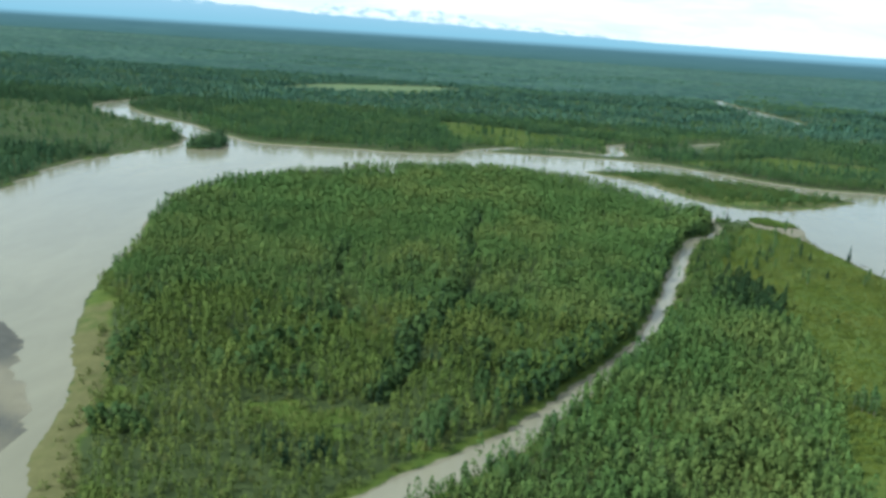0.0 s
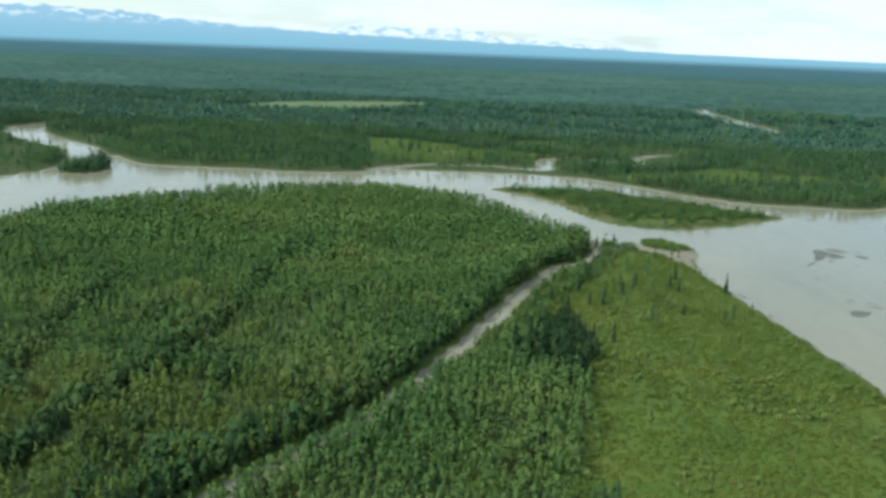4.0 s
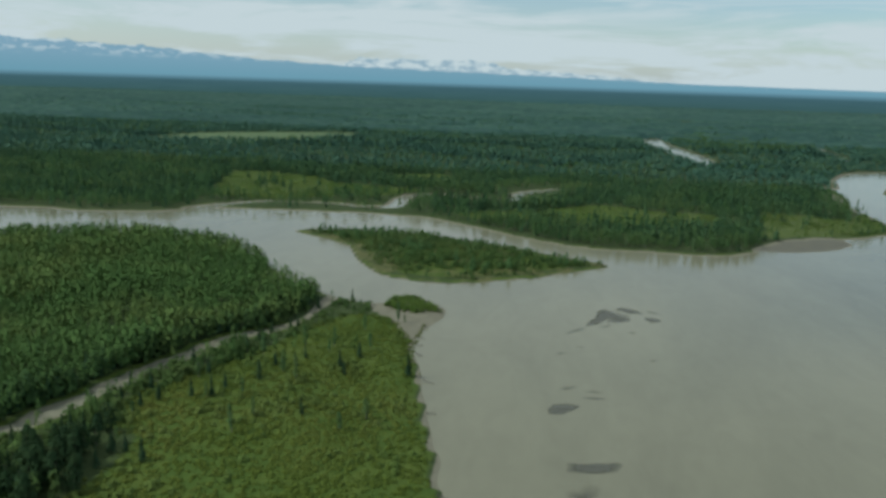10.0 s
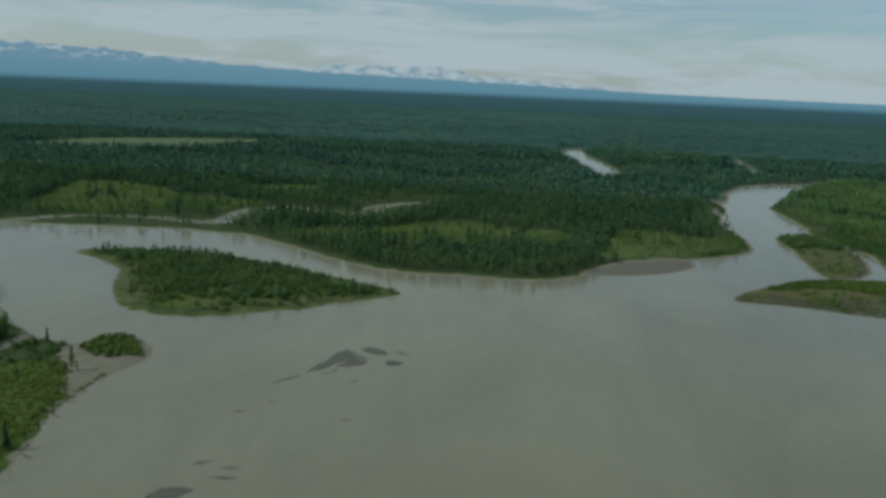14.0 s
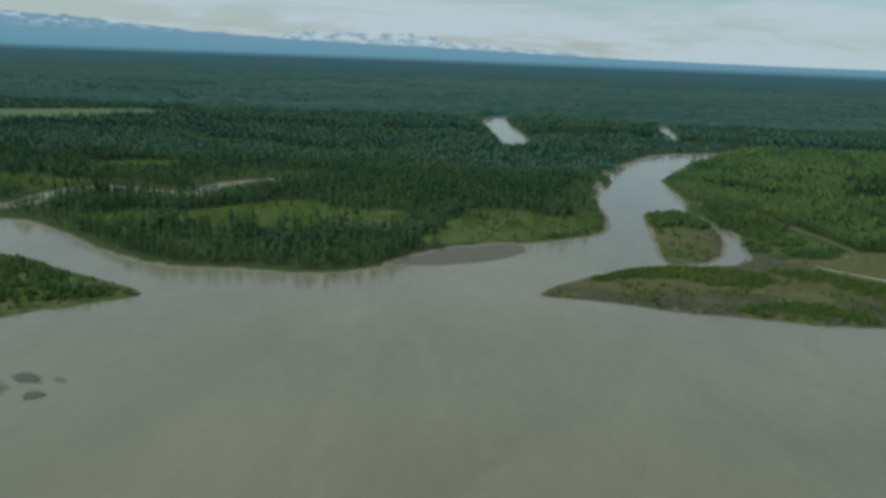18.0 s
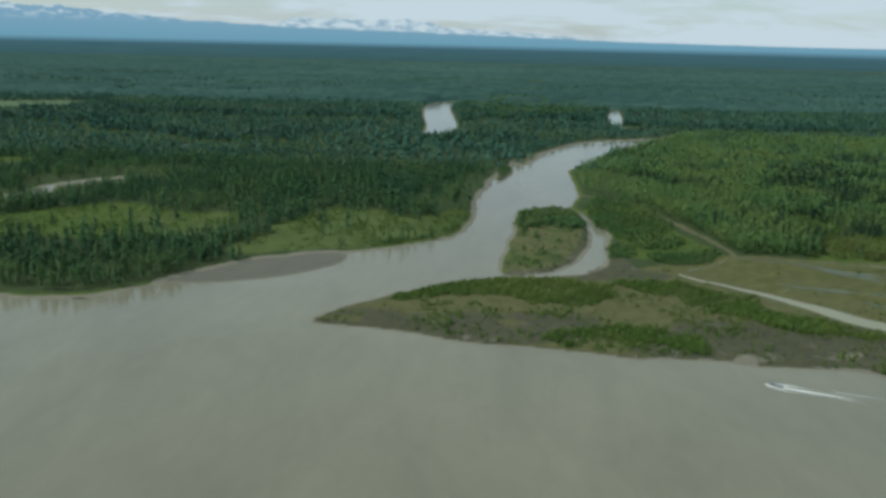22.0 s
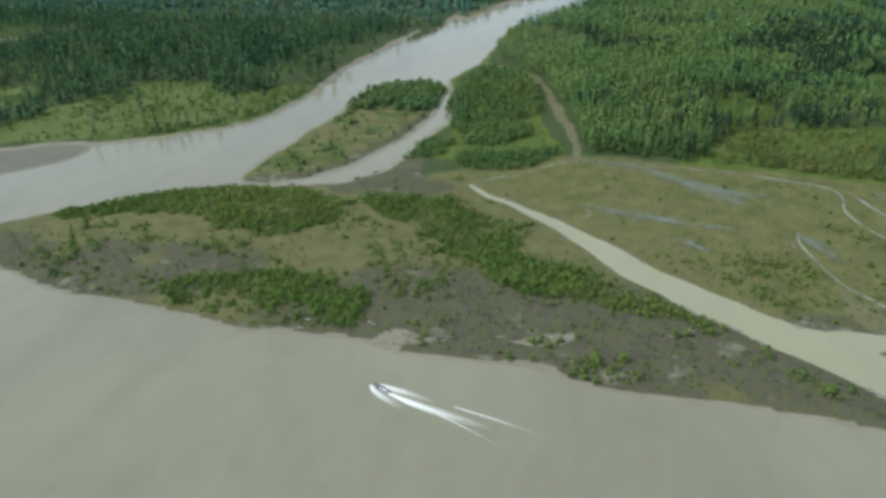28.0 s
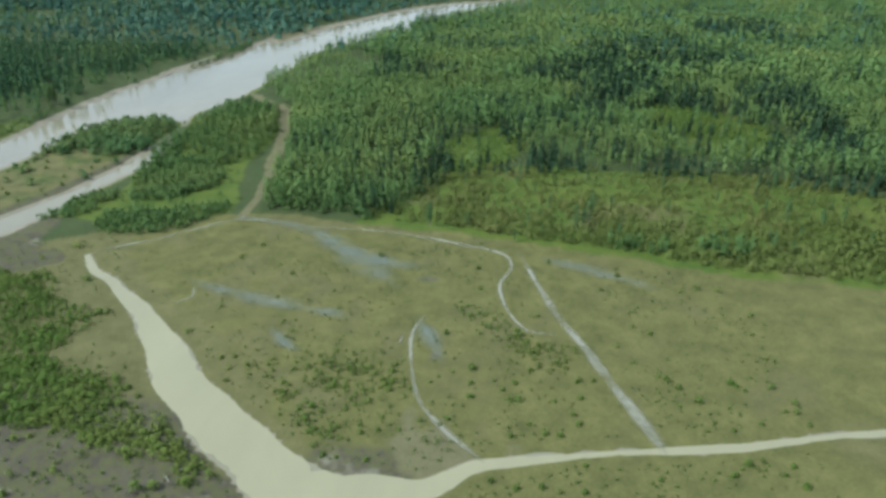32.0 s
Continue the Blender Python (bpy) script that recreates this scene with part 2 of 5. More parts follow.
def ground_material():
    """Forest floor, meadow grass, gravel and mud, mixed by the sheet's own cover fields."""
    m, n, out = material("ground_cover")

    def field(name):
        a = n("ShaderNodeAttribute")
        a.attribute_name = name
        return a.outputs["Fac"]

    pos = n("ShaderNodeNewGeometry").outputs["Position"]
    big, mid, fine = n.noise(pos, 0.02, 5, 0.6), n.noise(pos, 0.12, 5, 0.65), n.noise(pos, 1.1, 4, 0.65)
    var = n.math("ADD", n.math("MULTIPLY", mid, 0.6), n.math("MULTIPLY", fine, 0.4))
    v = n.ramp(var, [(0.33, 0.0), (0.67, 1.0)])
    floor = n.mixc("MIX", v, rgb(0.030, 0.046, 0.016), rgb(0.056, 0.076, 0.026))
    grass = n.mixc("MIX", v, rgb(0.044, 0.074, 0.013), rgb(0.070, 0.106, 0.018))
    grass = n.mixc("MIX", n.ramp(n.math("ADD", n.math("MULTIPLY", big, 0.6), n.math("MULTIPLY", mid, 0.4)), [(0.44, 0.0), (0.62, 0.7)]), grass, rgb(0.088, 0.108, 0.021))
    scrub = n.mixc("MIX", v, rgb(0.068, 0.071, 0.026), rgb(0.124, 0.120, 0.050))
    stone = n.noise(pos, 0.35, 5, 0.7)
    gravel = n.mixc("MIX", v, rgb(0.045, 0.042, 0.030), rgb(0.084, 0.078, 0.055))
    gravel = n.mixc("MIX", n.ramp(stone, [(0.42, 0.0), (0.56, 0.8)]), gravel, rgb(0.078, 0.082, 0.034))
    gravel = n.mixc("MIX", n.ramp(n.noise(pos, 0.055, 4, 0.6), [(0.60, 0.0), (0.68, 0.8)]), gravel, rgb(0.165, 0.158, 0.115))
    mud = n.mixc("MIX", v, rgb(0.142, 0.132, 0.095), rgb(0.206, 0.190, 0.138))

    def edge(name, wob=0.35):
        f = n.math("ADD", field(name), n.math("MULTIPLY", n.math("SUBTRACT", var, 0.5), wob * 2))
        return n.ramp(f, [(0.42, 0.0), (0.58, 1.0)])

    c = n.mixc("MIX", edge("grass"), floor, grass)
    c = n.mixc("MIX", edge("lush"), c, n.mixc("MIX", v, rgb(0.058, 0.082, 0.021), rgb(0.094, 0.118, 0.033)))
    c = n.mixc("MIX", edge("scrub"), c, scrub)
    c = n.mixc("MIX", edge("marsh", 0.25), c, n.mixc("MIX", v, rgb(0.056, 0.064, 0.020), rgb(0.130, 0.126, 0.045)))
    c = n.mixc("MIX", edge("gravel", 0.5), c, gravel)
    c = n.mixc("MIX", edge("sand", 0.2), c, n.mixc("MIX", v, rgb(0.086, 0.086, 0.040), rgb(0.130, 0.124, 0.066)))
    c = n.mixc("MIX", edge("mud", 0.15), c, mud)
    c = n.mixc("MIX", edge("hay", 0.2), c, n.mixc("MIX", v, rgb(0.078, 0.118, 0.052), rgb(0.118, 0.160, 0.076)))
    c = n.mixc("MIX", edge("wet", 0.2), c, n.mixc("MIX", v, rgb(0.060, 0.061, 0.054), rgb(0.095, 0.094, 0.082)))
    bump = n("ShaderNodeBump", Strength=0.6, Distance=0.35, Height=n.math("ADD", fine, mid))
    p = n("ShaderNodeBsdfPrincipled", Base_Color=c, Roughness=0.92, Normal=bump)
    p.inputs["Specular IOR Level"].default_value = 0.15
    n.put(out.inputs[0], p)
    return m


BROAD = rgb(0.068, 0.134, 0.050), rgb(0.106, 0.186, 0.066), rgb(0.128, 0.180, 0.060)
NEEDLE = rgb(0.040, 0.088, 0.042), rgb(0.070, 0.132, 0.060), rgb(0.088, 0.146, 0.058)
WILLOW = rgb(0.088, 0.146, 0.032), rgb(0.136, 0.206, 0.046), rgb(0.156, 0.200, 0.050)
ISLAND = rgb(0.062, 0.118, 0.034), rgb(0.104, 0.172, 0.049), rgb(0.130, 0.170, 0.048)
MAT = {
    "ground": ground_material(),
    "water": water_material("silty_water", rgb(0.178, 0.170, 0.116), 0.13, 0.11),
    "pale_water": water_material("shallow_silty_water", rgb(0.226, 0.220, 0.136), 0.34, 0.08),
    "slough": water_material("slough_silt", rgb(0.205, 0.196, 0.142), 0.22, 0.14),
    "rill": puddle_material("rill_silt", rgb(0.25, 0.255, 0.195), 0.4, [(0.23, 0.0), (0.60, 0.75)], 0.6),
    "puddle": puddle_material("puddle_water", rgb(0.19, 0.235, 0.215), 0.2, [(0.2, 0.0), (0.75, 0.5)], 1.0),
    "bar_sand": puddle_material("wet_bar_sand", rgb(0.100, 0.098, 0.076), 0.5, [(0.12, 0.0), (0.50, 0.9)], 0.5),
    "shoal": puddle_material("awash_sand", rgb(0.098, 0.096, 0.074), 0.5, [(0.2, 0.0), (0.70, 0.75)], 0.9),
    "broad": leaf_material("broad_leaves", BROAD[0], BROAD[1], BROAD[2]),
    "broad_one": leaf_material("broad_leaves_single", *BROAD, True),
    "birch": leaf_material("birch_leaves", rgb(0.094, 0.166, 0.054), rgb(0.138, 0.220, 0.070), rgb(0.166, 0.216, 0.064), False, 0.2),
    # greener than the olive leaves: haze over the island's far half is put in
    "island": leaf_material("hazed_poplar_leaves", *ISLAND, False, 0.13),
    "olive": leaf_material("olive_poplar_leaves", rgb(0.074, 0.114, 0.026), rgb(0.120, 0.164, 0.038), rgb(0.132, 0.162, 0.042), False, 0.13),
    "needle": leaf_material("spruce_needles", *NEEDLE, False, 0.15),
    "needle_one": leaf_material("spruce_needles_single", rgb(0.027, 0.058, 0.027), rgb(0.043, 0.080, 0.034), rgb(0.050, 0.082, 0.032), True, 0.12),
    # leaf colour lowered to hold the shade inside the clump
    "shaded_cottonwood_one": leaf_material("shaded_cottonwood_leaves_single", rgb(0.018, 0.042, 0.017), rgb(0.032, 0.062, 0.023), rgb(0.036, 0.062, 0.023), True, 0.15),
    # the blue haze of distance is put into these needle colours
    "far": leaf_material("hazed_woods_needles", rgb(0.044, 0.100, 0.074), rgb(0.080, 0.160, 0.106), rgb(0.100, 0.174, 0.102), False, 0.15),
    # shade of the stand edges is painted as darker needles, still haze-blue
    "shaded_far": leaf_material("far_shaded_spruce_needles", rgb(0.036, 0.084, 0.062), rgb(0.060, 0.126, 0.084), rgb(0.070, 0.128, 0.080), False, 0.12),
    "dark_needle": leaf_material("dark_spruce_needles", rgb(0.027, 0.058, 0.029), rgb(0.043, 0.080, 0.038), rgb(0.050, 0.082, 0.036), False, 0.12),
    "scrub_leaf": leaf_material("scrub_birch_leaves", rgb(0.068, 0.120, 0.036), rgb(0.104, 0.166, 0.046), rgb(0.124, 0.162, 0.050)),
    # haze, and the shade between the tops, are put into this canopy colour
    "hazed_tops": leaf_material("hazed_canopy_needles", rgb(0.032, 0.073, 0.061), rgb(0.057, 0.114, 0.091), rgb(0.068, 0.122, 0.086), False, 0.1),
    "sedge": leaf_material("sedge_and_willow", rgb(0.104, 0.144, 0.026), rgb(0.142, 0.184, 0.033), rgb(0.162, 0.180, 0.040)),
    "scrub_olive": leaf_material("olive_scrub_leaves", rgb(0.094, 0.128, 0.034), rgb(0.140, 0.178, 0.048), rgb(0.156, 0.158, 0.054), False, 0.3),
    # dark leaves, with the bank trees' shaded side put into their colour
    "shaded_alder": leaf_material("shaded_alder_leaves", rgb(0.040, 0.076, 0.026), rgb(0.064, 0.112, 0.034), rgb(0.076, 0.114, 0.034), False, 0.18),
    "alder": leaf_material("alder_leaves", rgb(0.066, 0.122, 0.040), rgb(0.108, 0.180, 0.054), rgb(0.124, 0.170, 0.052), False, 0.28),
    "willow": leaf_material("willow_leaves", *WILLOW),
    "willow_one": leaf_material("willow_leaves_single", *WILLOW, True),
    "foam": foam_material(),
    "hull": paint_material("bare_aluminium", rgb(0.55, 0.56, 0.57), 0.35, 0.9),
    "dark_paint": paint_material("black_plastic", rgb(0.02, 0.02, 0.022), 0.45, 0.0),
    "seat": paint_material("grey_vinyl", rgb(0.22, 0.22, 0.21), 0.7, 0.0),
    "bark": bark_material("grey_bark", rgb(0.10, 0.085, 0.065), rgb(0.28, 0.26, 0.22)),
    "dark_bark": bark_material("dark_bark", rgb(0.045, 0.035, 0.028), rgb(0.11, 0.09, 0.07)),
    "drift": bark_material("bleached_driftwood", rgb(0.24, 0.23, 0.20), rgb(0.42, 0.40, 0.36)),
}

# ---- plan of land and water, metres ----
RIVER = [(-385, 400), (-385, 509), (-406, 623), (-392, 706), (-362, 790), (-375, 850), (-348, 893), (-293, 846), (-187, 855), (-117, 852), (-56, 870), (-20, 900), (95, 914), (187, 914),
         (228, 894), (267, 865), (304, 836), (360, 811), (459, 807), (490, 826), (512, 850), (544, 880), (593, 909), (640, 935), (678, 978), (686, 1075), (698, 1165), (718, 1255), (745, 1340), (772, 1392),
         (803, 1456), (836, 1505), (872, 1536), (915, 1558), (960, 1580), (1005, 1612)]
RIVER_EAST = [(1010, 1598), (985, 1580), (925, 1496), (885, 1434), (848, 1378), (812, 1312), (788, 1255), (781, 1130), (766, 1074), (771, 1052), (779, 1010), (780, 976), (776, 945), (768, 912), (752, 881), (705, 872), (666, 858),
              (626, 825), (599, 793), (619, 784), (646, 778), (688, 769), (724, 763), (757, 757), (800, 755), (837, 751), (874, 748), (911, 745), (1000, 733), (1150, 700), (1500, 620), (2600, 420), (2600, -400), (-250, -700), (-420, 0)]
BIG_ISLAND = [(-120, 120), (-129, 169), (-142, 196), (-154, 231), (-177, 274), (-198, 318), (-214, 368), (-224, 423), (-242, 475), (-247, 550), (-215, 628), (-145, 705), (-35, 764), (46, 754), (104, 716), (146, 662), (176, 640),
              (211, 622), (237, 640), (260, 616), (249, 562), (257, 527), (270, 478), (278, 443), (285, 407), (300, 330), (330, 180), (330, 0), (100, -120), (-80, 0)]
MID_ISLAND = [(100, 819), (130, 795), (162, 765), (180, 720), (206, 686), (257, 678), (312, 703), (345, 730), (369, 754), (342, 775), (288, 801), (218, 833), (146, 836)]
SIDE_ISLAND = [(700, 878), (703, 930), (712, 989), (719, 1045), (745, 1062), (767, 1058), (773, 1030), (772, 980), (762, 932), (745, 896), (726, 880)]
WOODED_ISLET = [(-345, 775), (-318, 782), (-308, 805), (-322, 835), (-345, 830), (-352, 800)]
BEACH = [(500, 838), (540, 845), (576, 864), (600, 894), (590, 912), (544, 892), (510, 856)]
SHOALS = [
    [(341, 607), (346, 620), (354, 643), (369, 633), (371, 630), (363, 626), (356, 626), (353, 619), (348, 611)],
    [(355, 618), (360, 625), (370, 628), (368, 621), (358, 617)],
    [(362, 643), (368, 648), (378, 642), (377, 636), (368, 638)],
    [(377, 625), (381, 632), (388, 627), (382, 623)],
    [(318, 489), (320, 495), (324, 499), (333, 500), (329, 494), (323, 488)],
    [(325, 447), (328, 450), (345, 452), (343, 446), (326, 443)],
]
FAINT_SHOALS = [
    [(328, 588), (335, 600), (344, 605), (338, 597)],
    [(348, 605), (358, 616), (357, 611), (351, 605)],
    [(364, 600), (367, 602), (371, 602), (368, 599)],
    [(379, 642), (384, 646), (392, 638), (386, 638)],
    [(334, 571), (336, 573), (340, 572), (337, 570)],
    [(323, 559), (326, 562), (331, 562), (327, 559)],
    [(370, 559), (373, 561), (376, 561), (373, 558)],
    [(324, 514), (327, 519), (333, 521), (328, 515)],
    [(335, 514), (340, 517), (345, 515), (340, 513)],
    [(330, 507), (337, 509), (346, 509), (342, 507)],
    [(324, 432), (336, 436), (333, 421), (329, 416), (326, 424)],
]
BARS = [
    [(-290, 300), (-240, 300), (-203, 282), (-189, 254), (-163, 226), (-155, 194), (-160, 150), (-230, 120), (-300, 180)],
]
SLOUGH = [(-60, 150, 15), (-20, 197, 12.5), (5, 222, 11), (24, 247, 9), (40, 273, 7.5), (54, 294, 6.2), (74, 328, 5.5), (92, 368, 5.8), (106, 410, 6.4), (122, 455, 8), (135, 497, 7.5), (155, 543, 5.5), (178, 570, 5), (186, 603, 7), (186, 650, 8)]
CREEK_WEST = [(-352, 850, 40), (-425, 940, 36), (-520, 1005, 40), (-600, 1085, 46), (-614, 1150, 44), (-585, 1225, 30), (-500, 1270, 16)]
CREEK_MID = [(-30, 895, 26), (-12, 930, 10), (24, 960, 3), (57, 961, 2.5), (92, 966, 5), (119, 959, 8), (144, 958, 12), (160, 973, 16), (160, 1016, 16), (166, 1045, 16), (185, 1060, 14), (210, 1062, 12), (254, 1054, 10), (284, 1050, 12), (291, 1070, 14), (288, 1092, 14), (298, 1112, 14), (318, 1135, 10), (345, 1160, 3)]
CREEK_FAR = [(262, 1368, 5), (310, 1380, 9), (357, 1387, 8)]
FAR_RIVER = [(613, 1580, 22), (627, 1660, 46), (620, 1780, 54), (606, 1960, 54), (604, 2080, 48), (622, 2200, 30), (680, 2260, 10), (790, 2500, 8)]
FAR_POND = [(885, 3220, 24), (925, 3320, 60), (985, 3300, 40)]
FAR_REACH = [(1000, 1625, 16), (960, 1690, 8), (935, 1765, 16), (946, 1830, 24), (968, 1950, 22), (992, 2090, 12)]
OUTLET = [(812, 889, 2.0), (822, 878, 3.0), (836, 867, 4.3), (852, 855, 5.6), (861, 847, 7.8), (872, 835, 11.4), (888, 816, 13.8), (902, 805, 14.2), (917, 794, 15.5), (930, 784, 17), (944, 775, 20), (961, 761, 22), (985, 742, 23)]
OUTLET_ARM = [(934, 779, 8), (946, 782, 13), (955, 784, 11), (963, 786, 8), (974, 794, 5), (988, 799, 3), (1003, 803, 1.6), (1040, 811, 2.4), (1090, 824, 1.6), (1150, 830, 1.6)]
RILLS = [
    [(977, 797, 2.6), (963, 809, 2), (955, 822, 1.7), (949, 847, 1.5), (951, 860, 1.2)],
    [(1022, 806, 4.4), (1016, 818, 4.4), (1004, 845, 4.0), (993, 868, 3.8), (979, 908, 2.8)],
    [(996, 854, 1.3), (983, 857, 1.1), (974, 880, 1.6), (977, 897, 1.6), (972, 907, 2), (952, 914, 2), (923, 921, 1.4), (880, 922, 1.2)],
    [(812, 889, 1.2), (835, 905, 1.4), (862, 925, 1.8), (892, 921, 1.2)],
    [(862, 858, 1.3), (868, 862, 1.1), (866, 870, 0.8)],
]
PUDDLES = [
    [(855, 928, 4), (888, 921, 8), (907, 908, 14), (922, 892, 16), (940, 876, 10)],
    [(905, 909, 5), (925, 897, 11), (948, 889, 7)],
    [(862, 874, 4), (886, 865, 9), (908, 860, 9), (928, 856, 4)],
    [(902, 848, 3), (909, 841, 5), (916, 835, 3)],
    [(949, 858, 4), (955, 848, 7), (961, 834, 4)],
    [(984, 906, 5), (1003, 899, 9), (1030, 886, 6)],
]
MEADOWS = [
    [(-54, 992), (-108, 1170), (-17, 1172), (53, 1111), (83, 1008), (49, 980), (12, 968), (-28, 972)],
    [(231, 929), (254, 950), (308, 965), (346, 1012), (400, 1028), (457, 1005), (503, 1012), (502, 965), (468, 932), (425, 919), (393, 919), (360, 920), (311, 918), (271, 912)],
    [(517, 900), (523, 938), (540, 995), (565, 1033), (602, 1034), (622, 1013), (667, 1040), (687, 1020), (686, 986), (659, 953), (615, 931), (569, 913)],
    [(105, 1208), (163, 1252), (211, 1202), (158, 1165)],
    [(198, 1262), (226, 1290), (250, 1215)],
    [(54, 1107), (121, 1098), (165, 1085), (145, 1043), (110, 1020)],
    [(-490, 1600), (-440, 1800), (-300, 1900), (-137, 1965), (-110, 1850), (-200, 1700)],
    [(-80, 2290), (-66, 2330), (60, 2440), (186, 2540), (196, 2505), (70, 2400)],
]
POINT_MEADOW = [(120, 120), (138, 250), (152, 300), (158, 350), (166, 400), (166, 430), (146, 450), (150, 485), (180, 540), (205, 590), (250, 590), (250, 540), (264, 480), (276, 430), (290, 350), (320, 180), (320, 20), (150, -60)]
SPIT = [(212, 618), (222, 632), (240, 638), (262, 616), (252, 590), (247, 562), (236, 585), (222, 600)]
TRIB_SPIT = [(704, 1192), (708, 1215), (705, 1240), (712, 1268), (722, 1286), (727, 1262), (722, 1224), (714, 1200)]
TRIB_SAND = [(724, 1318), (744, 1364), (768, 1384), (764, 1356), (752, 1318), (742, 1296)]
SPIT_BUSHES = [(222, 618), (224, 634), (236, 637), (247, 628), (256, 612), (246, 607), (234, 607)]
GRAVEL_BAR = [(590, 790), (640, 845), (705, 880), (760, 880), (800, 905), (860, 932), (925, 928), (1030, 906), (1110, 896), (1400, 860), (1400, 600), (800, 700)]
EAST_SCRUB = [(905, 922), (915, 945), (924, 962), (939, 982), (980, 1002), (1020, 998), (1060, 1004), (1100, 992), (1160, 960), (1230, 900), (1075, 893), (1020, 902), (963, 913), (923, 918)]
CLEARINGS = [
    [(936, 981), (930, 1028), (957, 1064), (976, 1027), (956, 990)],
    [(1026, 1092), (1066, 1116), (1112, 1084), (1106, 1036), (1075, 1024), (1038, 1052)],
]
# southern edges of tall stands far out on the plain, coloured dark for their shade, each with a strip of low growth
# before it
STAND_FRONTS = [
    [(-233, 1546), (-65, 1593), (69, 1580), (139, 1499), (209, 1480), (324, 1424), (394, 1440), (441, 1431)],
    [(-160, 1190), (-104, 1215), (-42, 1301), (46, 1240), (90, 1235)],
    [(560, 1500), (620, 1470), (700, 1490), (760, 1475)],
    [(-900, 1700), (-560, 1640), (-300, 1690), (0, 1760), (300, 1720), (560, 1790)],
    [(640, 1760), (760, 1830), (900, 1770), (1100, 1700), (1400, 1740)],
]
SHORE_SAND = [
    [(802, 757), (807, 765), (820, 765), (826, 761), (812, 756)],
    [(838, 752), (848, 757), (862, 755), (860, 749), (846, 749)],
    [(842, 766), (852, 770), (868, 773), (862, 764), (850, 763)],
]
WILLOW_STRIPS = [
    [(618, 818), (645, 838), (670, 859), (705, 870), (742, 868), (760, 858), (752, 822), (717, 828), (687, 834), (645, 830)],
    [(765, 858), (785, 865), (808, 868), (822, 857), (838, 841), (841, 830), (834, 823), (815, 826), (800, 838), (780, 846)],
    [(806, 818), (828, 824), (848, 822), (868, 816), (883, 807), (898, 799), (908, 791), (904, 784), (879, 793), (848, 802), (825, 808)],
    [(900, 832), (913, 824), (926, 819), (936, 805), (926, 800), (913, 811), (902, 823)],
    [(918, 831), (932, 836), (951, 829), (941, 821), (923, 822)],
    [(716, 776), (731, 772), (761, 771), (787, 765), (797, 780), (770, 787), (745, 789), (724, 785)],
    [(966, 868), (980, 859), (993, 845), (989, 838), (979, 846), (970, 859)],
]
ALDERS = [(778, 1000), (776, 1050), (783, 1080), (806, 1106), (826, 1070), (838, 1022), (840, 979), (854, 930), (824, 909), (807, 912), (782, 922), (792, 944)]
ALDER_ROWS = [
    [(787, 990), (811, 996), (834, 970), (823, 944), (800, 942)],
    [(765, 931), (780, 942), (793, 942), (787, 919), (769, 914)],
    [(801, 922), (821, 931), (853, 937), (850, 926), (835, 911), (805, 906)],
]
TRAIL = [(781, 1125, 6), (800, 1108, 6), (826, 1078, 7), (842, 1025, 7), (852, 985, 6), (858, 950, 4.5), (860, 926, 4)]


def smooth(pts, k=4, closed=True):
    """Rounds a plan line by Catmull-Rom."""
    p = np.array(pts, float)
    n = len(p)
    out = []
    for i in range(n if closed else n - 1):
        if closed:
            a, b, c, d = p[i - 1], p[i], p[(i + 1) % n], p[(i + 2) % n]
        else:
            a, b, c, d = p[max(i - 1, 0)], p[i], p[i + 1], p[min(i + 2, n - 1)]
        for j in range(k):
            t = j / k
            out.append(0.5 * (2 * b + (c - a) * t + (2 * a - 5 * b + 4 * c - d) * t * t + (3 * b - a - 3 * c + d) * t ** 3))
    if not closed:
        out.append(p[-1])
    return np.array(out)


def lattice(x, y, size, seed=0):
    """Smooth value noise from -1 to 1."""
    x, y = x / size + 1000.0, y / size + 1000.0
    i, j = np.floor(x).astype(np.int64), np.floor(y).astype(np.int64)
    u, v = x - i, y - j
    u, v = u * u * (3 - 2 * u), v * v * (3 - 2 * v)

    def h(a, b):
        k = (a * 374761393 + b * 668265263 + seed * 974711) & 0x7FFFFFFF
        k = ((k ^ (k >> 13)) * 1274126177) & 0x7FFFFFFF
        return ((k ^ (k >> 16)) & 0xFFFF) / 32767.5 - 1

    return (h(i, j) * (1 - u) + h(i + 1, j) * u) * (1 - v) + (h(i, j + 1) * (1 - u) + h(i + 1, j + 1) * u) * v


def inside(poly, x, y, reach=60.0):
    """Signed distance to a closed outline, positive within; -reach where far off."""
    out = np.full(x.shape, -reach)
    lo, hi = poly.min(0) - reach, poly.max(0) + reach
    near = np.flatnonzero((x > lo[0]) & (x < hi[0]) & (y > lo[1]) & (y < hi[1]))
    for part in np.array_split(near, max(1, len(near) // 20000)):
        px, py = x[part], y[part]
        best, odd = np.full(len(part), 1e12), np.zeros(len(part), bool)
        for (ax, ay), (bx, by) in zip(poly, np.roll(poly, -1, 0)):
            dx, dy = bx - ax, by - ay
            t = np.clip(((px - ax) * dx + (py - ay) * dy) / (dx * dx + dy * dy + 1e-9), 0, 1)
            best = np.minimum(best, (px - ax - t * dx) ** 2 + (py - ay - t * dy) ** 2)
            if ay != by:
                odd ^= ((ay > py) != (by > py)) & (px < (py - ay) * dx / dy + ax)
        d = np.sqrt(best)
        out[part] = np.where(odd, d, -d)
    return out


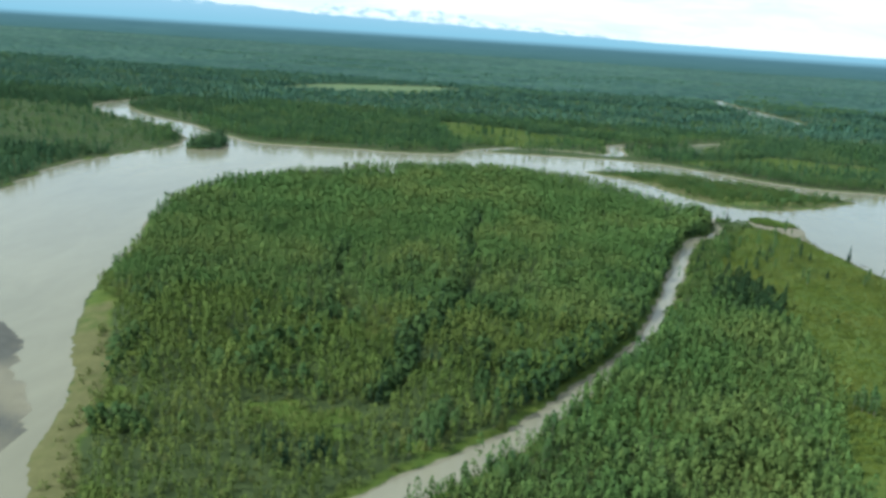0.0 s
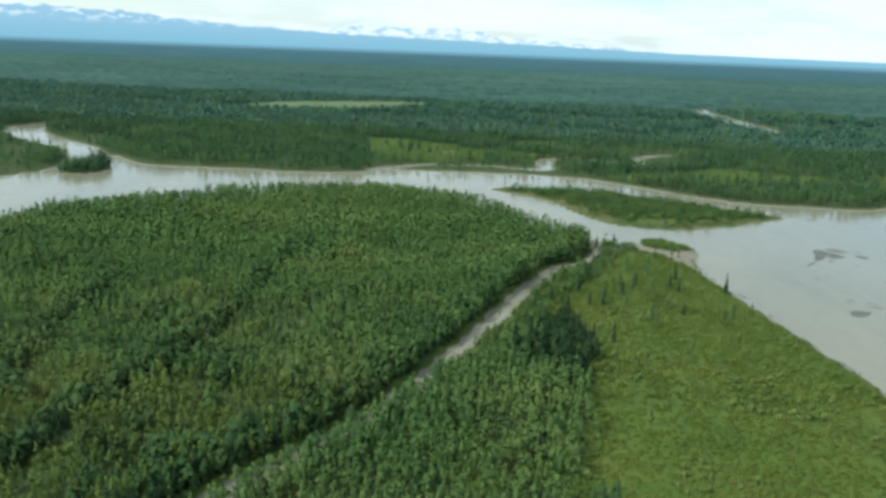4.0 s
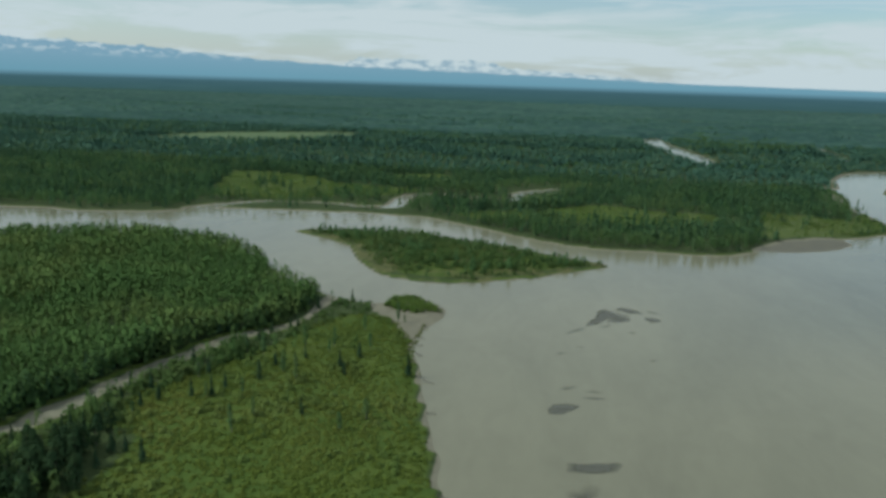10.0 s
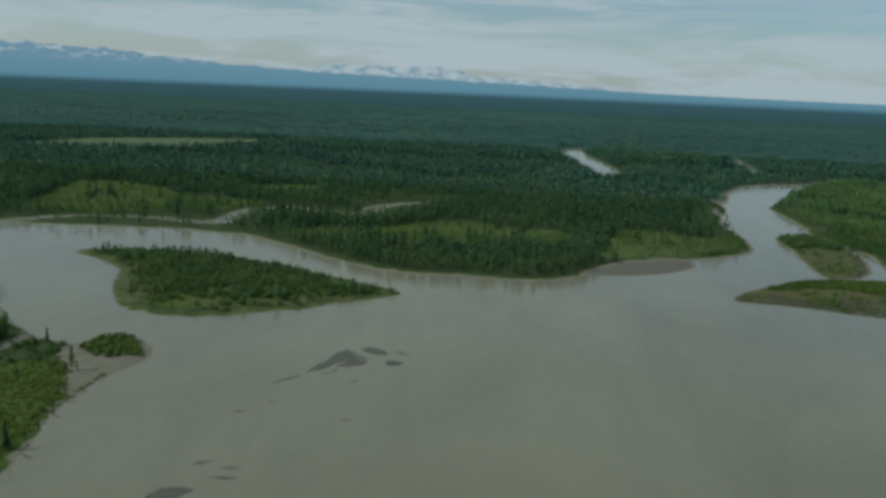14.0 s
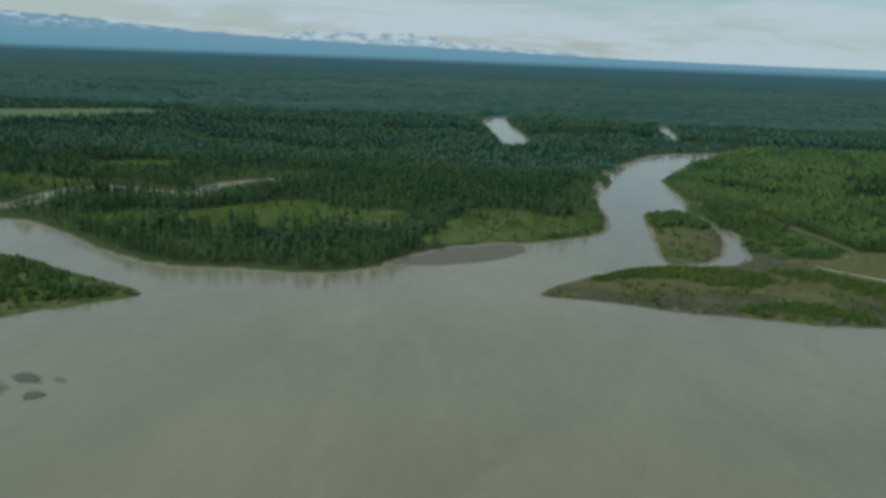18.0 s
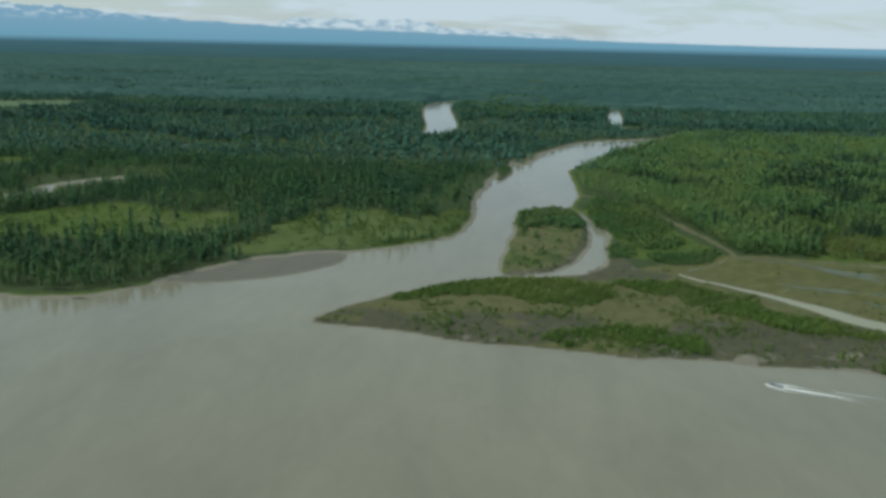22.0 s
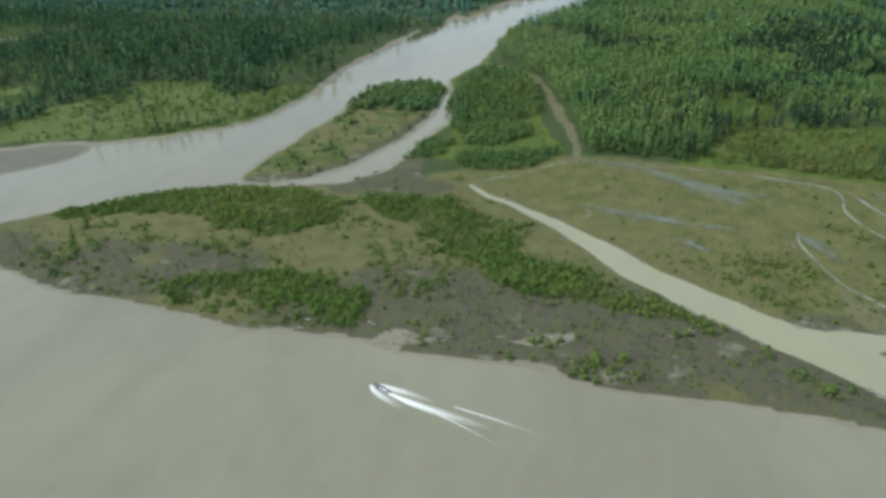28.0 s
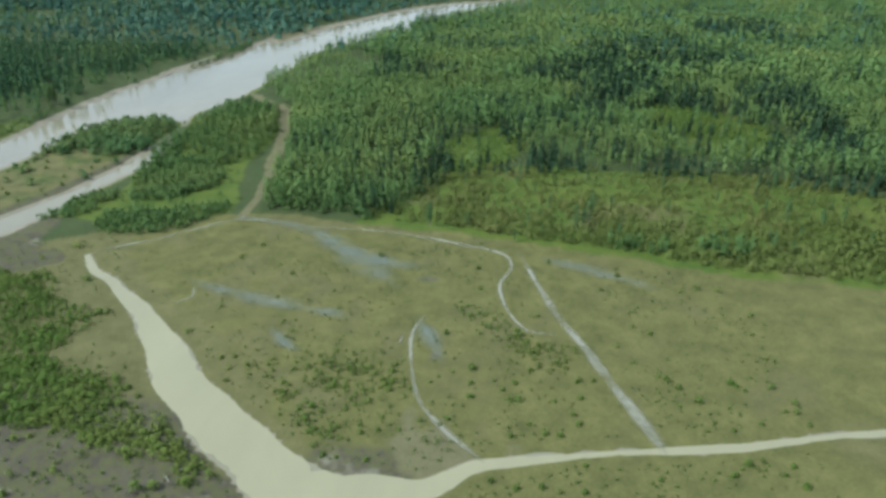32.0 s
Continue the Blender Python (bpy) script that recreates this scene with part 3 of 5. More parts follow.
def along(line, x, y, reach=60.0):
    """Signed distance to a stream of changing width, positive within."""
    line = smooth(line, 4, False)
    out = np.full(x.shape, -reach)
    lo, hi = line[:, :2].min(0) - reach, line[:, :2].max(0) + reach
    near = np.flatnonzero((x > lo[0]) & (x < hi[0]) & (y > lo[1]) & (y < hi[1]))
    px, py = x[near], y[near]
    best = np.full(len(near), -reach)
    for (ax, ay, aw), (bx, by, bw) in zip(line[:-1], line[1:]):
        dx, dy = bx - ax, by - ay
        t = np.clip(((px - ax) * dx + (py - ay) * dy) / (dx * dx + dy * dy + 1e-9), 0, 1)
        best = np.maximum(best, (aw + t * (bw - aw)) / 2 - np.hypot(px - ax - t * dx, py - ay - t * dy))
    out[near] = best
    return out


class Plan:
    """Fields of the plan at given places: water depth side, bars, covers."""

    def __init__(self, x, y):
        x, y = np.asarray(x, float).ravel(), np.asarray(y, float).ravel()
        wx = x + 5 * lattice(x, y, 34, 1) + 2.2 * lattice(x, y, 11, 2)
        wy = y + 5 * lattice(x, y, 34, 3) + 2.2 * lattice(x, y, 11, 4)
        fx, fy = x + 1.6 * lattice(x, y, 13, 5), y + 1.6 * lattice(x, y, 13, 6)
        river = inside(smooth(RIVER + RIVER_EAST, 3), wx * 0.5 + fx * 0.5, wy * 0.5 + fy * 0.5, 120)
        self.island = inside(smooth(BIG_ISLAND, 3), wx * 0.5 + fx * 0.5, wy * 0.5 + fy * 0.5, 120)
        self.mid = inside(smooth(MID_ISLAND, 4), wx * 0.5 + fx * 0.5, wy * 0.5 + fy * 0.5)
        self.side = inside(smooth(SIDE_ISLAND, 4), fx, fy)
        self.islet = inside(smooth(WOODED_ISLET, 4), fx, fy)
        self.beach = inside(smooth(BEACH, 4), fx, fy)
        bars = np.full(x.shape, -60.0)
        for b in BARS:
            bars = np.maximum(bars, inside(smooth(b, 4), fx + 1.5 * lattice(x, y, 7, 8), fy + 1.5 * lattice(x, y, 7, 9)))
        bars = np.where(np.abs(bars) < 14, bars + 2.0 * lattice(x, y, 6, 17) - 0.6, bars)
        self.bars = bars
        w = np.minimum(river, -self.island)
        for lane in (SLOUGH[:13], CREEK_WEST, CREEK_MID, CREEK_FAR, FAR_RIVER, FAR_REACH, FAR_POND):
            w = np.maximum(w, along(lane, fx, fy))
        w = np.minimum(w, -np.maximum.reduce([self.mid, self.side, self.islet, self.beach, bars, inside(smooth(TRIB_SPIT, 4), fx, fy), inside(smooth(TRIB_SAND, 4), fx, fy)]))
        self.outlet = np.maximum(along(OUTLET, fx, fy), along(OUTLET_ARM, fx, fy))
        rills = np.full(x.shape, -60.0)
        for r in RILLS:
            rills = np.maximum(rills, along(r, fx, fy))
        self.rills = rills
        self.water = np.maximum(w, self.outlet)
        meadow = np.full(x.shape, -60.0)
        for mdw in MEADOWS:
            meadow = np.maximum(meadow, inside(smooth(mdw, 3), wx, wy))
        self.meadow = meadow
        self.point = np.minimum(inside(smooth(POINT_MEADOW, 3), wx, wy), self.island)
        self.gravel = inside(smooth(GRAVEL_BAR, 3), wx * 0.5 + fx * 0.5, wy * 0.5 + fy * 0.5)
        self.clearing = np.maximum.reduce([inside(smooth(c, 3), wx, wy) for c in CLEARINGS])
        self.scrub = np.maximum(inside(smooth(EAST_SCRUB, 3), wx, wy), self.clearing)
        before, behind = np.zeros(x.shape), np.zeros(x.shape)
        for front in STAND_FRONTS:
            fr = np.array(front, float)
            d = y - np.interp(x, fr[:, 0], fr[:, 1]) + 14 * lattice(x, y, 45, 18) + 5 * lattice(x, y, 14, 19)
            depth = np.where(fr[0, 1] > 1650, 1.5, 1.0)
            within = (x > fr[0, 0]) & (x < fr[-1, 0])
            before = np.maximum(before, within & (d <= 0) & (d > -32 * depth))
            behind = np.maximum(behind, within & (d > 0) & (d < 34 * depth))
        self.before, self.behind = before, behind * (1 - before)
        self.alder = inside(smooth(ALDERS, 3), fx, fy)
        self.alder_rows = np.maximum.reduce([inside(smooth(a, 3), fx, fy) for a in ALDER_ROWS])
        self.trail = along(TRAIL, fx, fy)
        self.spit = inside(smooth(SPIT, 4), fx, fy)
        self.trib_spit = np.maximum(inside(smooth(TRIB_SPIT, 4), fx, fy), inside(smooth(TRIB_SAND, 4), fx, fy))
        self.spit_bush = inside(smooth(SPIT_BUSHES, 4), fx, fy)
        self.slough = along(SLOUGH, fx, fy)
        strips = np.full(x.shape, -60.0)
        for s in WILLOW_STRIPS:
            strips = np.maximum(strips, inside(smooth(s, 3), wx, wy))
        self.strips = strips
        self.shore_sand = np.maximum.reduce([inside(smooth(q, 4), fx, fy) for q in SHORE_SAND])
        low = np.full(x.shape, -60.0)
        for shift in (0, 28, 52):
            low = np.maximum(low, along(CREEK_MID, wx, wy + shift) + 6)
        for shift in (0, 45):
            low = np.maximum(low, np.maximum(along(FAR_RIVER[:5], wx, wy + shift), along(FAR_REACH[1:5], wx, wy + shift)) + 2)
        low = np.maximum(low, along(FAR_POND, wx, wy + 120) + 10)
        self.opening = np.clip((lattice(x, y, 26, 53) + 0.6 * lattice(x, y, 10, 54) - 0.05) / 0.35, 0, 1) * np.clip((370 - y) / 60, 0, 1) * (self.island > 8)
        self.low = low  # open wet ground in front of the creeks
        self.x, self.y = x, y

    def height(self):
        d = -self.water
        steep = np.interp(d, [-8, 0, 6, 40], [-1.6, 0, 1.2, 2.0])
        flat = np.interp(d, [-8, 0, 8, 20, 60], [-0.6, 0, 0.6, 0.9, 1.4])
        shoal = np.interp(d, [-8, 0, 4, 12], [-0.4, 0.02, 0.2, 0.3])
        low = np.clip(np.maximum(np.maximum(self.gravel, self.side) / 6, self.beach / 3) + 0.5, 0, 1)
        z = steep * (1 - low) + flat * low
        bar = np.clip(self.bars / 2 + 0.5, 0, 1)
        z = z * (1 - bar) + shoal * bar
        rough = 0.25 * lattice(self.x, self.y, 15, 21) + 0.2 * lattice(self.x, self.y, 6, 22)
        return z + rough * np.clip(d / 8, 0, 1)


def step(v, lo, hi):
    return np.clip((v - lo) / (hi - lo), 0, 1)


def mesh_of(name, verts, faces, mat, smooth_faces=False):
    """A mesh from arrays of vertices and of equal-sided faces."""
    me = bpy.data.meshes.new(name)
    verts, faces = np.asarray(verts, np.float32), np.asarray(faces, np.int32)
    k = faces.shape[1]
    me.vertices.add(len(verts))
    me.vertices.foreach_set("co", verts.ravel())
    me.loops.add(faces.size)
    me.loops.foreach_set("vertex_index", faces.ravel())
    me.polygons.add(len(faces))
    me.polygons.foreach_set("loop_start", np.arange(0, faces.size, k, dtype=np.int32))
    if smooth_faces:
        me.polygons.foreach_set("use_smooth", np.ones(len(faces), bool))
    me.update(calc_edges=True)
    me.materials.append(mat)
    return me


def soften(me, normals):
    """Gives leaves the soft shading of the whole crown."""
    me.polygons.foreach_set("use_smooth", np.ones(len(me.polygons), bool))
    me.normals_split_custom_set_from_vertices(np.asarray(normals, np.float32))


def attribute(me, name, values):
    a = me.attributes.new(name, "FLOAT", "POINT")
    a.data.foreach_set("value", np.asarray(values, np.float32))


def grid_faces(nx, ny):
    i = np.arange(nx * ny).reshape(ny, nx)
    return np.stack([i[:-1, :-1], i[:-1, 1:], i[1:, 1:], i[1:, :-1]], -1).reshape(-1, 4)


def spaced(*runs):
    """Coordinates through runs of (from, to, step)."""
    out = [np.arange(a, b - 1e-6, s) for a, b, s in runs]
    return np.concatenate(out + [[runs[-1][1]]])


def ground_and_water():
    xs = spaced((-9000, -3000, 600), (-3000, -1000, 100), (-1000, -660, 20), (-660, -260, 8), (-260, -90, 3.2), (-90, 580, 5), (580, 700, 3.5), (700, 1060, 2.3), (1060, 1300, 7), (1300, 1800, 20), (1800, 4000, 100), (4000, 9000, 600))
    ys = spaced((-4000, -200, 300), (-200, 140, 20), (140, 200, 4.5), (200, 420, 3.2), (420, 730, 5), (730, 935, 2.3), (935, 1250, 5.5), (1250, 1650, 9), (1650, 2200, 16), (2200, 3200, 30), (3200, 9000, 300))
    gx, gy = np.meshgrid(xs, ys)
    p = Plan(gx, gy)
    z = p.height()
    me = mesh_of("ground", np.stack([p.x, p.y, z], -1), grid_faces(len(xs), len(ys)), MAT["ground"], True)
    d = -p.water
    open_ground = np.maximum.reduce([p.meadow, p.point])
    flat = step(p.x - np.interp(p.y, [742, 775, 806, 848, 889, 930], [985, 945, 903, 862, 812, 800]), 6, 18) * (p.gravel > 0)
    attribute(me, "grass", np.maximum.reduce([p.opening * 0.75, step(open_ground, -4, 4), step(p.mid, 6, 14) * 0.7, step(p.scrub, -5, 5) * 0.85, step(p.side, 0, 6) * 0.5, 0.9 * np.where((p.x < -100) & (p.y < 345), 0.9 * step(20 - d, 0, 8), 0.75 * step(9 - d, 0, 5)) * (d > 0) * (p.y < 1700), step(np.maximum(p.alder, p.alder_rows), -3, 3) * 0.8]))
    attribute(me, "scrub", np.maximum.reduce([step(p.mid, -2, 1) * (0.44 + 0.16 * lattice(p.x, p.y, 14, 12)), step(-p.x, 85, 105) * step(345 - p.y, 0, 30) * (p.island > -2) * step(20 - d, 0, 8) * (0.62 + 0.15 * lattice(p.x, p.y, 14, 79)), step(p.scrub, -4, 4) * (0.36 + 0.2 * lattice(p.x, p.y, 18, 78)), step(p.gravel, -2, 5) * 0.9, step(p.side, 0, 4) * (0.52 + 0.15 * lattice(p.x, p.y, 12, 86))]))
    stony = step(lattice(p.x, p.y, 40, 31) + 0.5 * lattice(p.x, p.y, 13, 32) + 0.45 * step(p.x, 730, 780), -0.2, 0.5) * step(985 - p.x, 0, 40) * step(p.gravel, 0, 8) * step(808 - p.y, -20, 20)
    rim = step(p.side, -1, 1) * step(11 - p.side, 0, 4) * step(p.x - np.interp(p.y, [870, 900, 940, 1060], [690, 728, 752, 780]), -3, 3)
    mouth = step(24 - np.hypot((p.x - 770) / 1.2, p.y - 890) + 14 * lattice(p.x, p.y, 16, 35) + 6 * lattice(p.x, p.y, 6, 36), 0, 8) * 0.9
    stony = np.maximum(stony, np.maximum(rim, mouth))
    attribute(me, "gravel", np.maximum(stony, step(8 - d, 0, 6) * (p.gravel > 0) * 0.55 * (p.outlet < -10)))
    attribute(me, "marsh", flat * (0.56 + 0.2 * lattice(p.x, p.y, 22, 84) + 0.15 * lattice(p.x, p.y, 8, 85)))
    attribute(me, "lush", step(p.meadow, -6, 4) * (p.y < 1500) * (0.35 + 0.5 * step(p.x, 420, 560) + 0.25 * lattice(p.x, p.y, 20, 34)))
    attribute(me, "hay", step(p.meadow, -6, 4) * (p.y > 1500))
    attribute(me, "sand", np.maximum.reduce([0.75 * step(16 - np.hypot((p.x - 958) / 1.5, (p.y - 799)) + 10 * lattice(p.x, p.y, 12, 37) + 5 * lattice(p.x, p.y, 5, 38), 0, 14) * (p.gravel > 0), step(p.trail, -1.5, 1.0) * 0.85, step(p.trib_spit, -2, 1)]))
    attribute(me, "wet", np.maximum.reduce([step(p.bars, -2.5, -1) * (0.45 + 0.4 * lattice(p.x, p.y, 26, 39)), step(p.beach, -1, 2) * 0.5, 0.52 * np.exp(-((p.x - 948) / 10) ** 2 - ((p.y - 884) / 6) ** 2), 0.52 * np.exp(-((p.x - 958) / 5) ** 2 - ((p.y - 838) / 8) ** 2)]))
    attribute(me, "mud", np.maximum.reduce([0.9 * step(np.where((p.y > 780) & (p.gravel < -6) & (p.mid < -12), np.where((p.x > 620) & (p.y > 1040), np.where((p.y > 1640) | (p.x > np.interp(p.y, [1040, 1165, 1255, 1392, 1505, 1600], [735, 740, 753, 815, 880, 985])), 2.6, 7.0), 4.6), 2.6) - d, 0, 2.0) * ((p.x > -100) | (p.y > 380)) * (1 - 0.8 * step(p.outlet, -6, -4)), step(p.bars, -3, -1), step(p.beach, -3, 0), step(p.outlet, -0.3, 0.5), step(p.spit, -2, 1), 0.8 * step(p.shore_sand, -2, 3), step(p.slough + 0.6 * lattice(p.x, p.y, 6, 33), -0.9, 0.3)]))
    tagged(new("ground", me), "flat river plain of forest floor, meadow grass and gravel", "ground", kind="structure")
    # water sheets: the main water, and the pale shallow outlet on the bar
    gx, gy = np.meshgrid(np.array([-9000.0, 9000.0]), np.array([-4000.0, 9000.0]))
    me = mesh_of("water", np.stack([gx.ravel(), gy.ravel(), 0 * gx.ravel()], -1), grid_faces(2, 2), MAT["water"])
    tagged(new("water", me), "grey-brown silty glacial river water, nearly smooth", "river", kind="structure")


ground_and_water()


def ribbon(name, line, mat, label, category, lift, draped):
    """A shallow stream laid as a strip of uneven width."""
    line = smooth(line, 8, False)
    n = len(line)
    d = np.gradient(line[:, :2], axis=0)
    d /= np.linalg.norm(d, axis=1, keepdims=True)
    side = np.stack([-d[:, 1], d[:, 0]], -1)
    s = np.arange(n) * 1.7
    rows = []
    for k in np.linspace(-1, 1, 7):
        edge = line[:, 2] * (1 + 0.22 * lattice(s, 0 * s + 40 * np.sign(k), 5, 3) + 0.12 * lattice(s, 0 * s + 90 * np.sign(k), 2, 4))
        xy = line[:, :2] + side * (0.5 * k * edge)[:, None]
        z = Plan(xy[:, 0], xy[:, 1]).height() if draped else np.zeros(n)
        rows.append(np.column_stack([xy, z]))
    v = np.stack(rows)
    if draped:
        v[:, :, 2] = v[:, :, 2].max(0) + 0.0
    v[:, :, 2] += lift
    me = mesh_of(name, v.reshape(-1, 3), grid_faces(n, 7), mat, True)
    ends = np.clip(np.minimum(np.arange(n), n - 1 - np.arange(n)) / 5.0, 0.25, 1)
    attribute(me, "margin", ((1 - np.abs(np.linspace(-1, 1, 7)))[:, None] * ends).ravel())
    return tagged(new(name, me), label, category, kind="structure")


ribbon("outlet_water", [(x, y, w + 0.8) for x, y, w in OUTLET], MAT["pale_water"], "pale shallow silty outlet channel across the gravel bar", "stream", 0.02, False)
ribbon("outlet_arm_water", [(x, y, w + 0.8) for x, y, w in OUTLET_ARM], MAT["pale_water"], "narrow pale arm of the outlet channel", "stream", 0.024, False)
for rill in RILLS:
    ribbon("rill_water", rill, MAT["rill"], "thin pale rill winding over the gravel bar", "stream", 0.05, True)
for pool in PUDDLES:
    ribbon("puddle_water", pool, MAT["puddle"], "shallow puddle of clear rain water on sand", "puddle", 0.07, True)
ribbon("slough_water", [(x, y, w) for x, y, w in SLOUGH[:13]], MAT["slough"], "still pale silty slough between wooded banks", "stream", 0.02, False)


def sandbar(outline, mat, label):
    """A low wet bar: rings from its ragged waterline up to a flat crown."""
    line = smooth(outline, 8)[:, :2]
    line = line + 1.3 * np.stack([lattice(line[:, 0], line[:, 1], 3.5, 5), lattice(line[:, 0], line[:, 1], 3.5, 6)], -1) * np.clip(np.ptp(line, 0).min() / 8, 0.2, 1)
    mid, n = line.mean(0), len(line)
    rings = [(1.0, -0.02), (0.85, 0.05), (0.6, 0.10), (0.3, 0.13), (0.02, 0.14)]
    v = np.concatenate([np.column_stack([mid + (line - mid) * k, np.full(n, z)]) for k, z in rings])
    i = np.arange(n)
    f = np.concatenate([np.stack([a * n + i, a * n + (i + 1) % n, (a + 1) * n + (i + 1) % n, (a + 1) * n + i], -1) for a in range(len(rings) - 1)])
    me = mesh_of("sandbar", v, f, mat, True)
    attribute(me, "margin", np.repeat([0.0, 0.15, 0.4, 0.7, 1.0], n))
    tagged(new("sandbar", me), label, "sandbar", kind="structure")


for outline in SHOALS:
    sandbar(outline, MAT["bar_sand"], "low dark wet sandbar just above the river")
for outline in FAINT_SHOALS:
    sandbar(outline, MAT["shoal"], "faint shoal of dark sand awash in the river")


def far_canopy():
    """The closed tops of the far forest, as one rough sheet with its spires."""
    xs, ys = np.arange(-3600, 4001, 18.0), np.concatenate([np.arange(2050, 3400, 13.0), np.arange(3400, 5201, 20.0)])
    gx, gy = np.meshgrid(xs, ys)
    r = np.random.default_rng(5)
    gx, gy = gx + r.uniform(-5, 5, gx.shape), gy + r.uniform(-4, 4, gx.shape)
    p = Plan(gx, gy)
    band = lattice(p.x * 0.22, p.y, 120, 11) + 0.6 * lattice(p.x * 0.3, p.y, 45, 12)
    tall = 5 + 8 * r.uniform(0, 1, gx.size) ** 2 + 4 * band + 1.5 * lattice(p.x, p.y, 60, 8)
    z = np.where((p.water > -8) | (p.meadow > 0) | (p.low > 0), -4.0, tall)
    z[:len(xs)] = -4.0  # the sheet comes down to the ground at its near edge
    me = mesh_of("far_canopy", np.stack([p.x, p.y, z], -1), grid_faces(len(xs), len(ys)), MAT["hazed_tops"], True)
    attribute(me, "tint", np.clip(r.normal(0.45, 0.12, gx.size) + 0.2 * lattice(p.x, p.y, 300, 9) - 0.5 * band, 0, 1))
    tagged(new("far_canopy", me), "unbroken dark spruce canopy reaching the horizon, haze and shade in its colour", "forest", kind="stuff")


far_canopy()

# ---- trees ----
rng = np.random.default_rng(7)


def sprays(points, outward, size, r):
    """One ragged leaf spray (a triangle) at each point, turned at random but mostly facing out."""
    n = len(points)
    nrm = outward + r.normal(0, 0.55, (n, 3))
    nrm /= np.linalg.norm(nrm, axis=1, keepdims=True) + 1e-9
    a = np.cross(nrm, r.normal(0, 1, (n, 3)))
    a /= np.linalg.norm(a, axis=1, keepdims=True) + 1e-9
    b = np.cross(nrm, a)
    s = size * r.uniform(0.6, 1.35, (n, 1))
    v = np.stack([points + s * a, points - 0.55 * s * a + 0.8 * s * b, points - 0.5 * s * a - 0.85 * s * b], 1)
    soft = outward / (np.linalg.norm(outward, axis=1, keepdims=True) + 1e-9) * 0.95 + nrm * 0.2 + [0, 0, 0.08]
    soft /= np.linalg.norm(soft, axis=1, keepdims=True)
    return v.reshape(-1, 3), np.repeat(soft, 3, 0)


def broad_crown(r, n, height=9.0, width=1.7, base=0.2, size=0.75, tall=True):
    """Leaf sprays of a crown: a narrow uneven column for poplar and birch, a dome for bushes."""
    t = r.uniform(0, 1, n) ** 0.85
    a = r.uniform(0, 2 * np.pi, n)
    if tall:
        prof = np.interp(t, [0, 0.25, 0.6, 0.85, 1.0], [0.65, 1.0, 0.93, 0.64, 0.16])
    else:
        prof = np.sqrt(np.clip(1 - t ** 2, 0.02, 1))
    ph = r.uniform(0, 6.28, 3)
    prof = prof * (1 + 0.28 * np.sin(2 * a + ph[0]) * np.sin(9 * t + ph[1]) + 0.15 * np.sin(3 * a + ph[2]))
    rad = width * prof * np.sqrt(r.uniform(0.25, 1.0, n))
    lean = r.normal(0, 0.03, 2) * height
    p = np.stack([rad * np.cos(a) + lean[0] * t, rad * np.sin(a) + lean[1] * t, height * (base + (1 - base) * t)], -1)
    d = np.stack([np.cos(a), np.sin(a), (0.6 if tall else 1.5) + 0.9 * t ** 2], -1)
    v, soft = sprays(p, d, size, r)
    if tall:
        v = v.reshape(-1, 3, 3)
        v = (p[:, None] + (v - p[:, None]) * [0.8, 0.8, 1.45]).reshape(-1, 3)
    return v, soft


def spruce_crown(r, n, height=10.0, width=1.5, size=0.7):
    """Drooping sprays in whorls round a spire."""
    t = 1 - np.sqrt(r.uniform(0.0, 0.95, n))
    z = height * (0.06 + 0.94 * t)
    a = r.uniform(0, 2 * np.pi, n)
    rad = width * (1 - t) ** 0.85 * r.uniform(0.45, 1.1, n) * (1 + 0.2 * np.sin(t * 30))
    d = np.stack([np.cos(a), np.sin(a), np.full(n, 0.15)], -1)
    p = np.stack([rad * np.cos(a), rad * np.sin(a), z], -1)
    v, soft = sprays(p, d + [0, 0, 0.4], size, r)
    v = v.reshape(-1, 3, 3)
    v = p[:, None] + (v - p[:, None]) * np.interp(t, [0, 1], [1.15, 0.45])[:, None, None] * [1, 1, 1.15]
    return v.reshape(-1, 3), soft


def stem(height, radius, sides=5, lean=0.0):
    """A tapered trunk as triangles, as corner rows of three."""
    a = np.arange(sides) * 2 * np.pi / sides
    lo = np.stack([radius * np.cos(a), radius * np.sin(a), 0 * a - 0.5], -1)
    hi = np.stack([0.35 * radius * np.cos(a) + lean, 0.35 * radius * np.sin(a), 0 * a + height], -1)
    t = []
    for i in range(sides):
        j = (i + 1) % sides
        t += [lo[i], lo[j], hi[j], lo[i], hi[j], hi[i]]
    return np.array(t)


def scatter(x0, y0, x1, y1, gap, r):
    """Jittered places over a rectangle."""
    gx, gy = np.meshgrid(np.arange(x0, x1, gap), np.arange(y0, y1, gap))
    return gx.ravel() + r.uniform(-0.5, 0.5, gx.size) * gap, gy.ravel() + r.uniform(-0.5, 0.5, gx.size) * gap


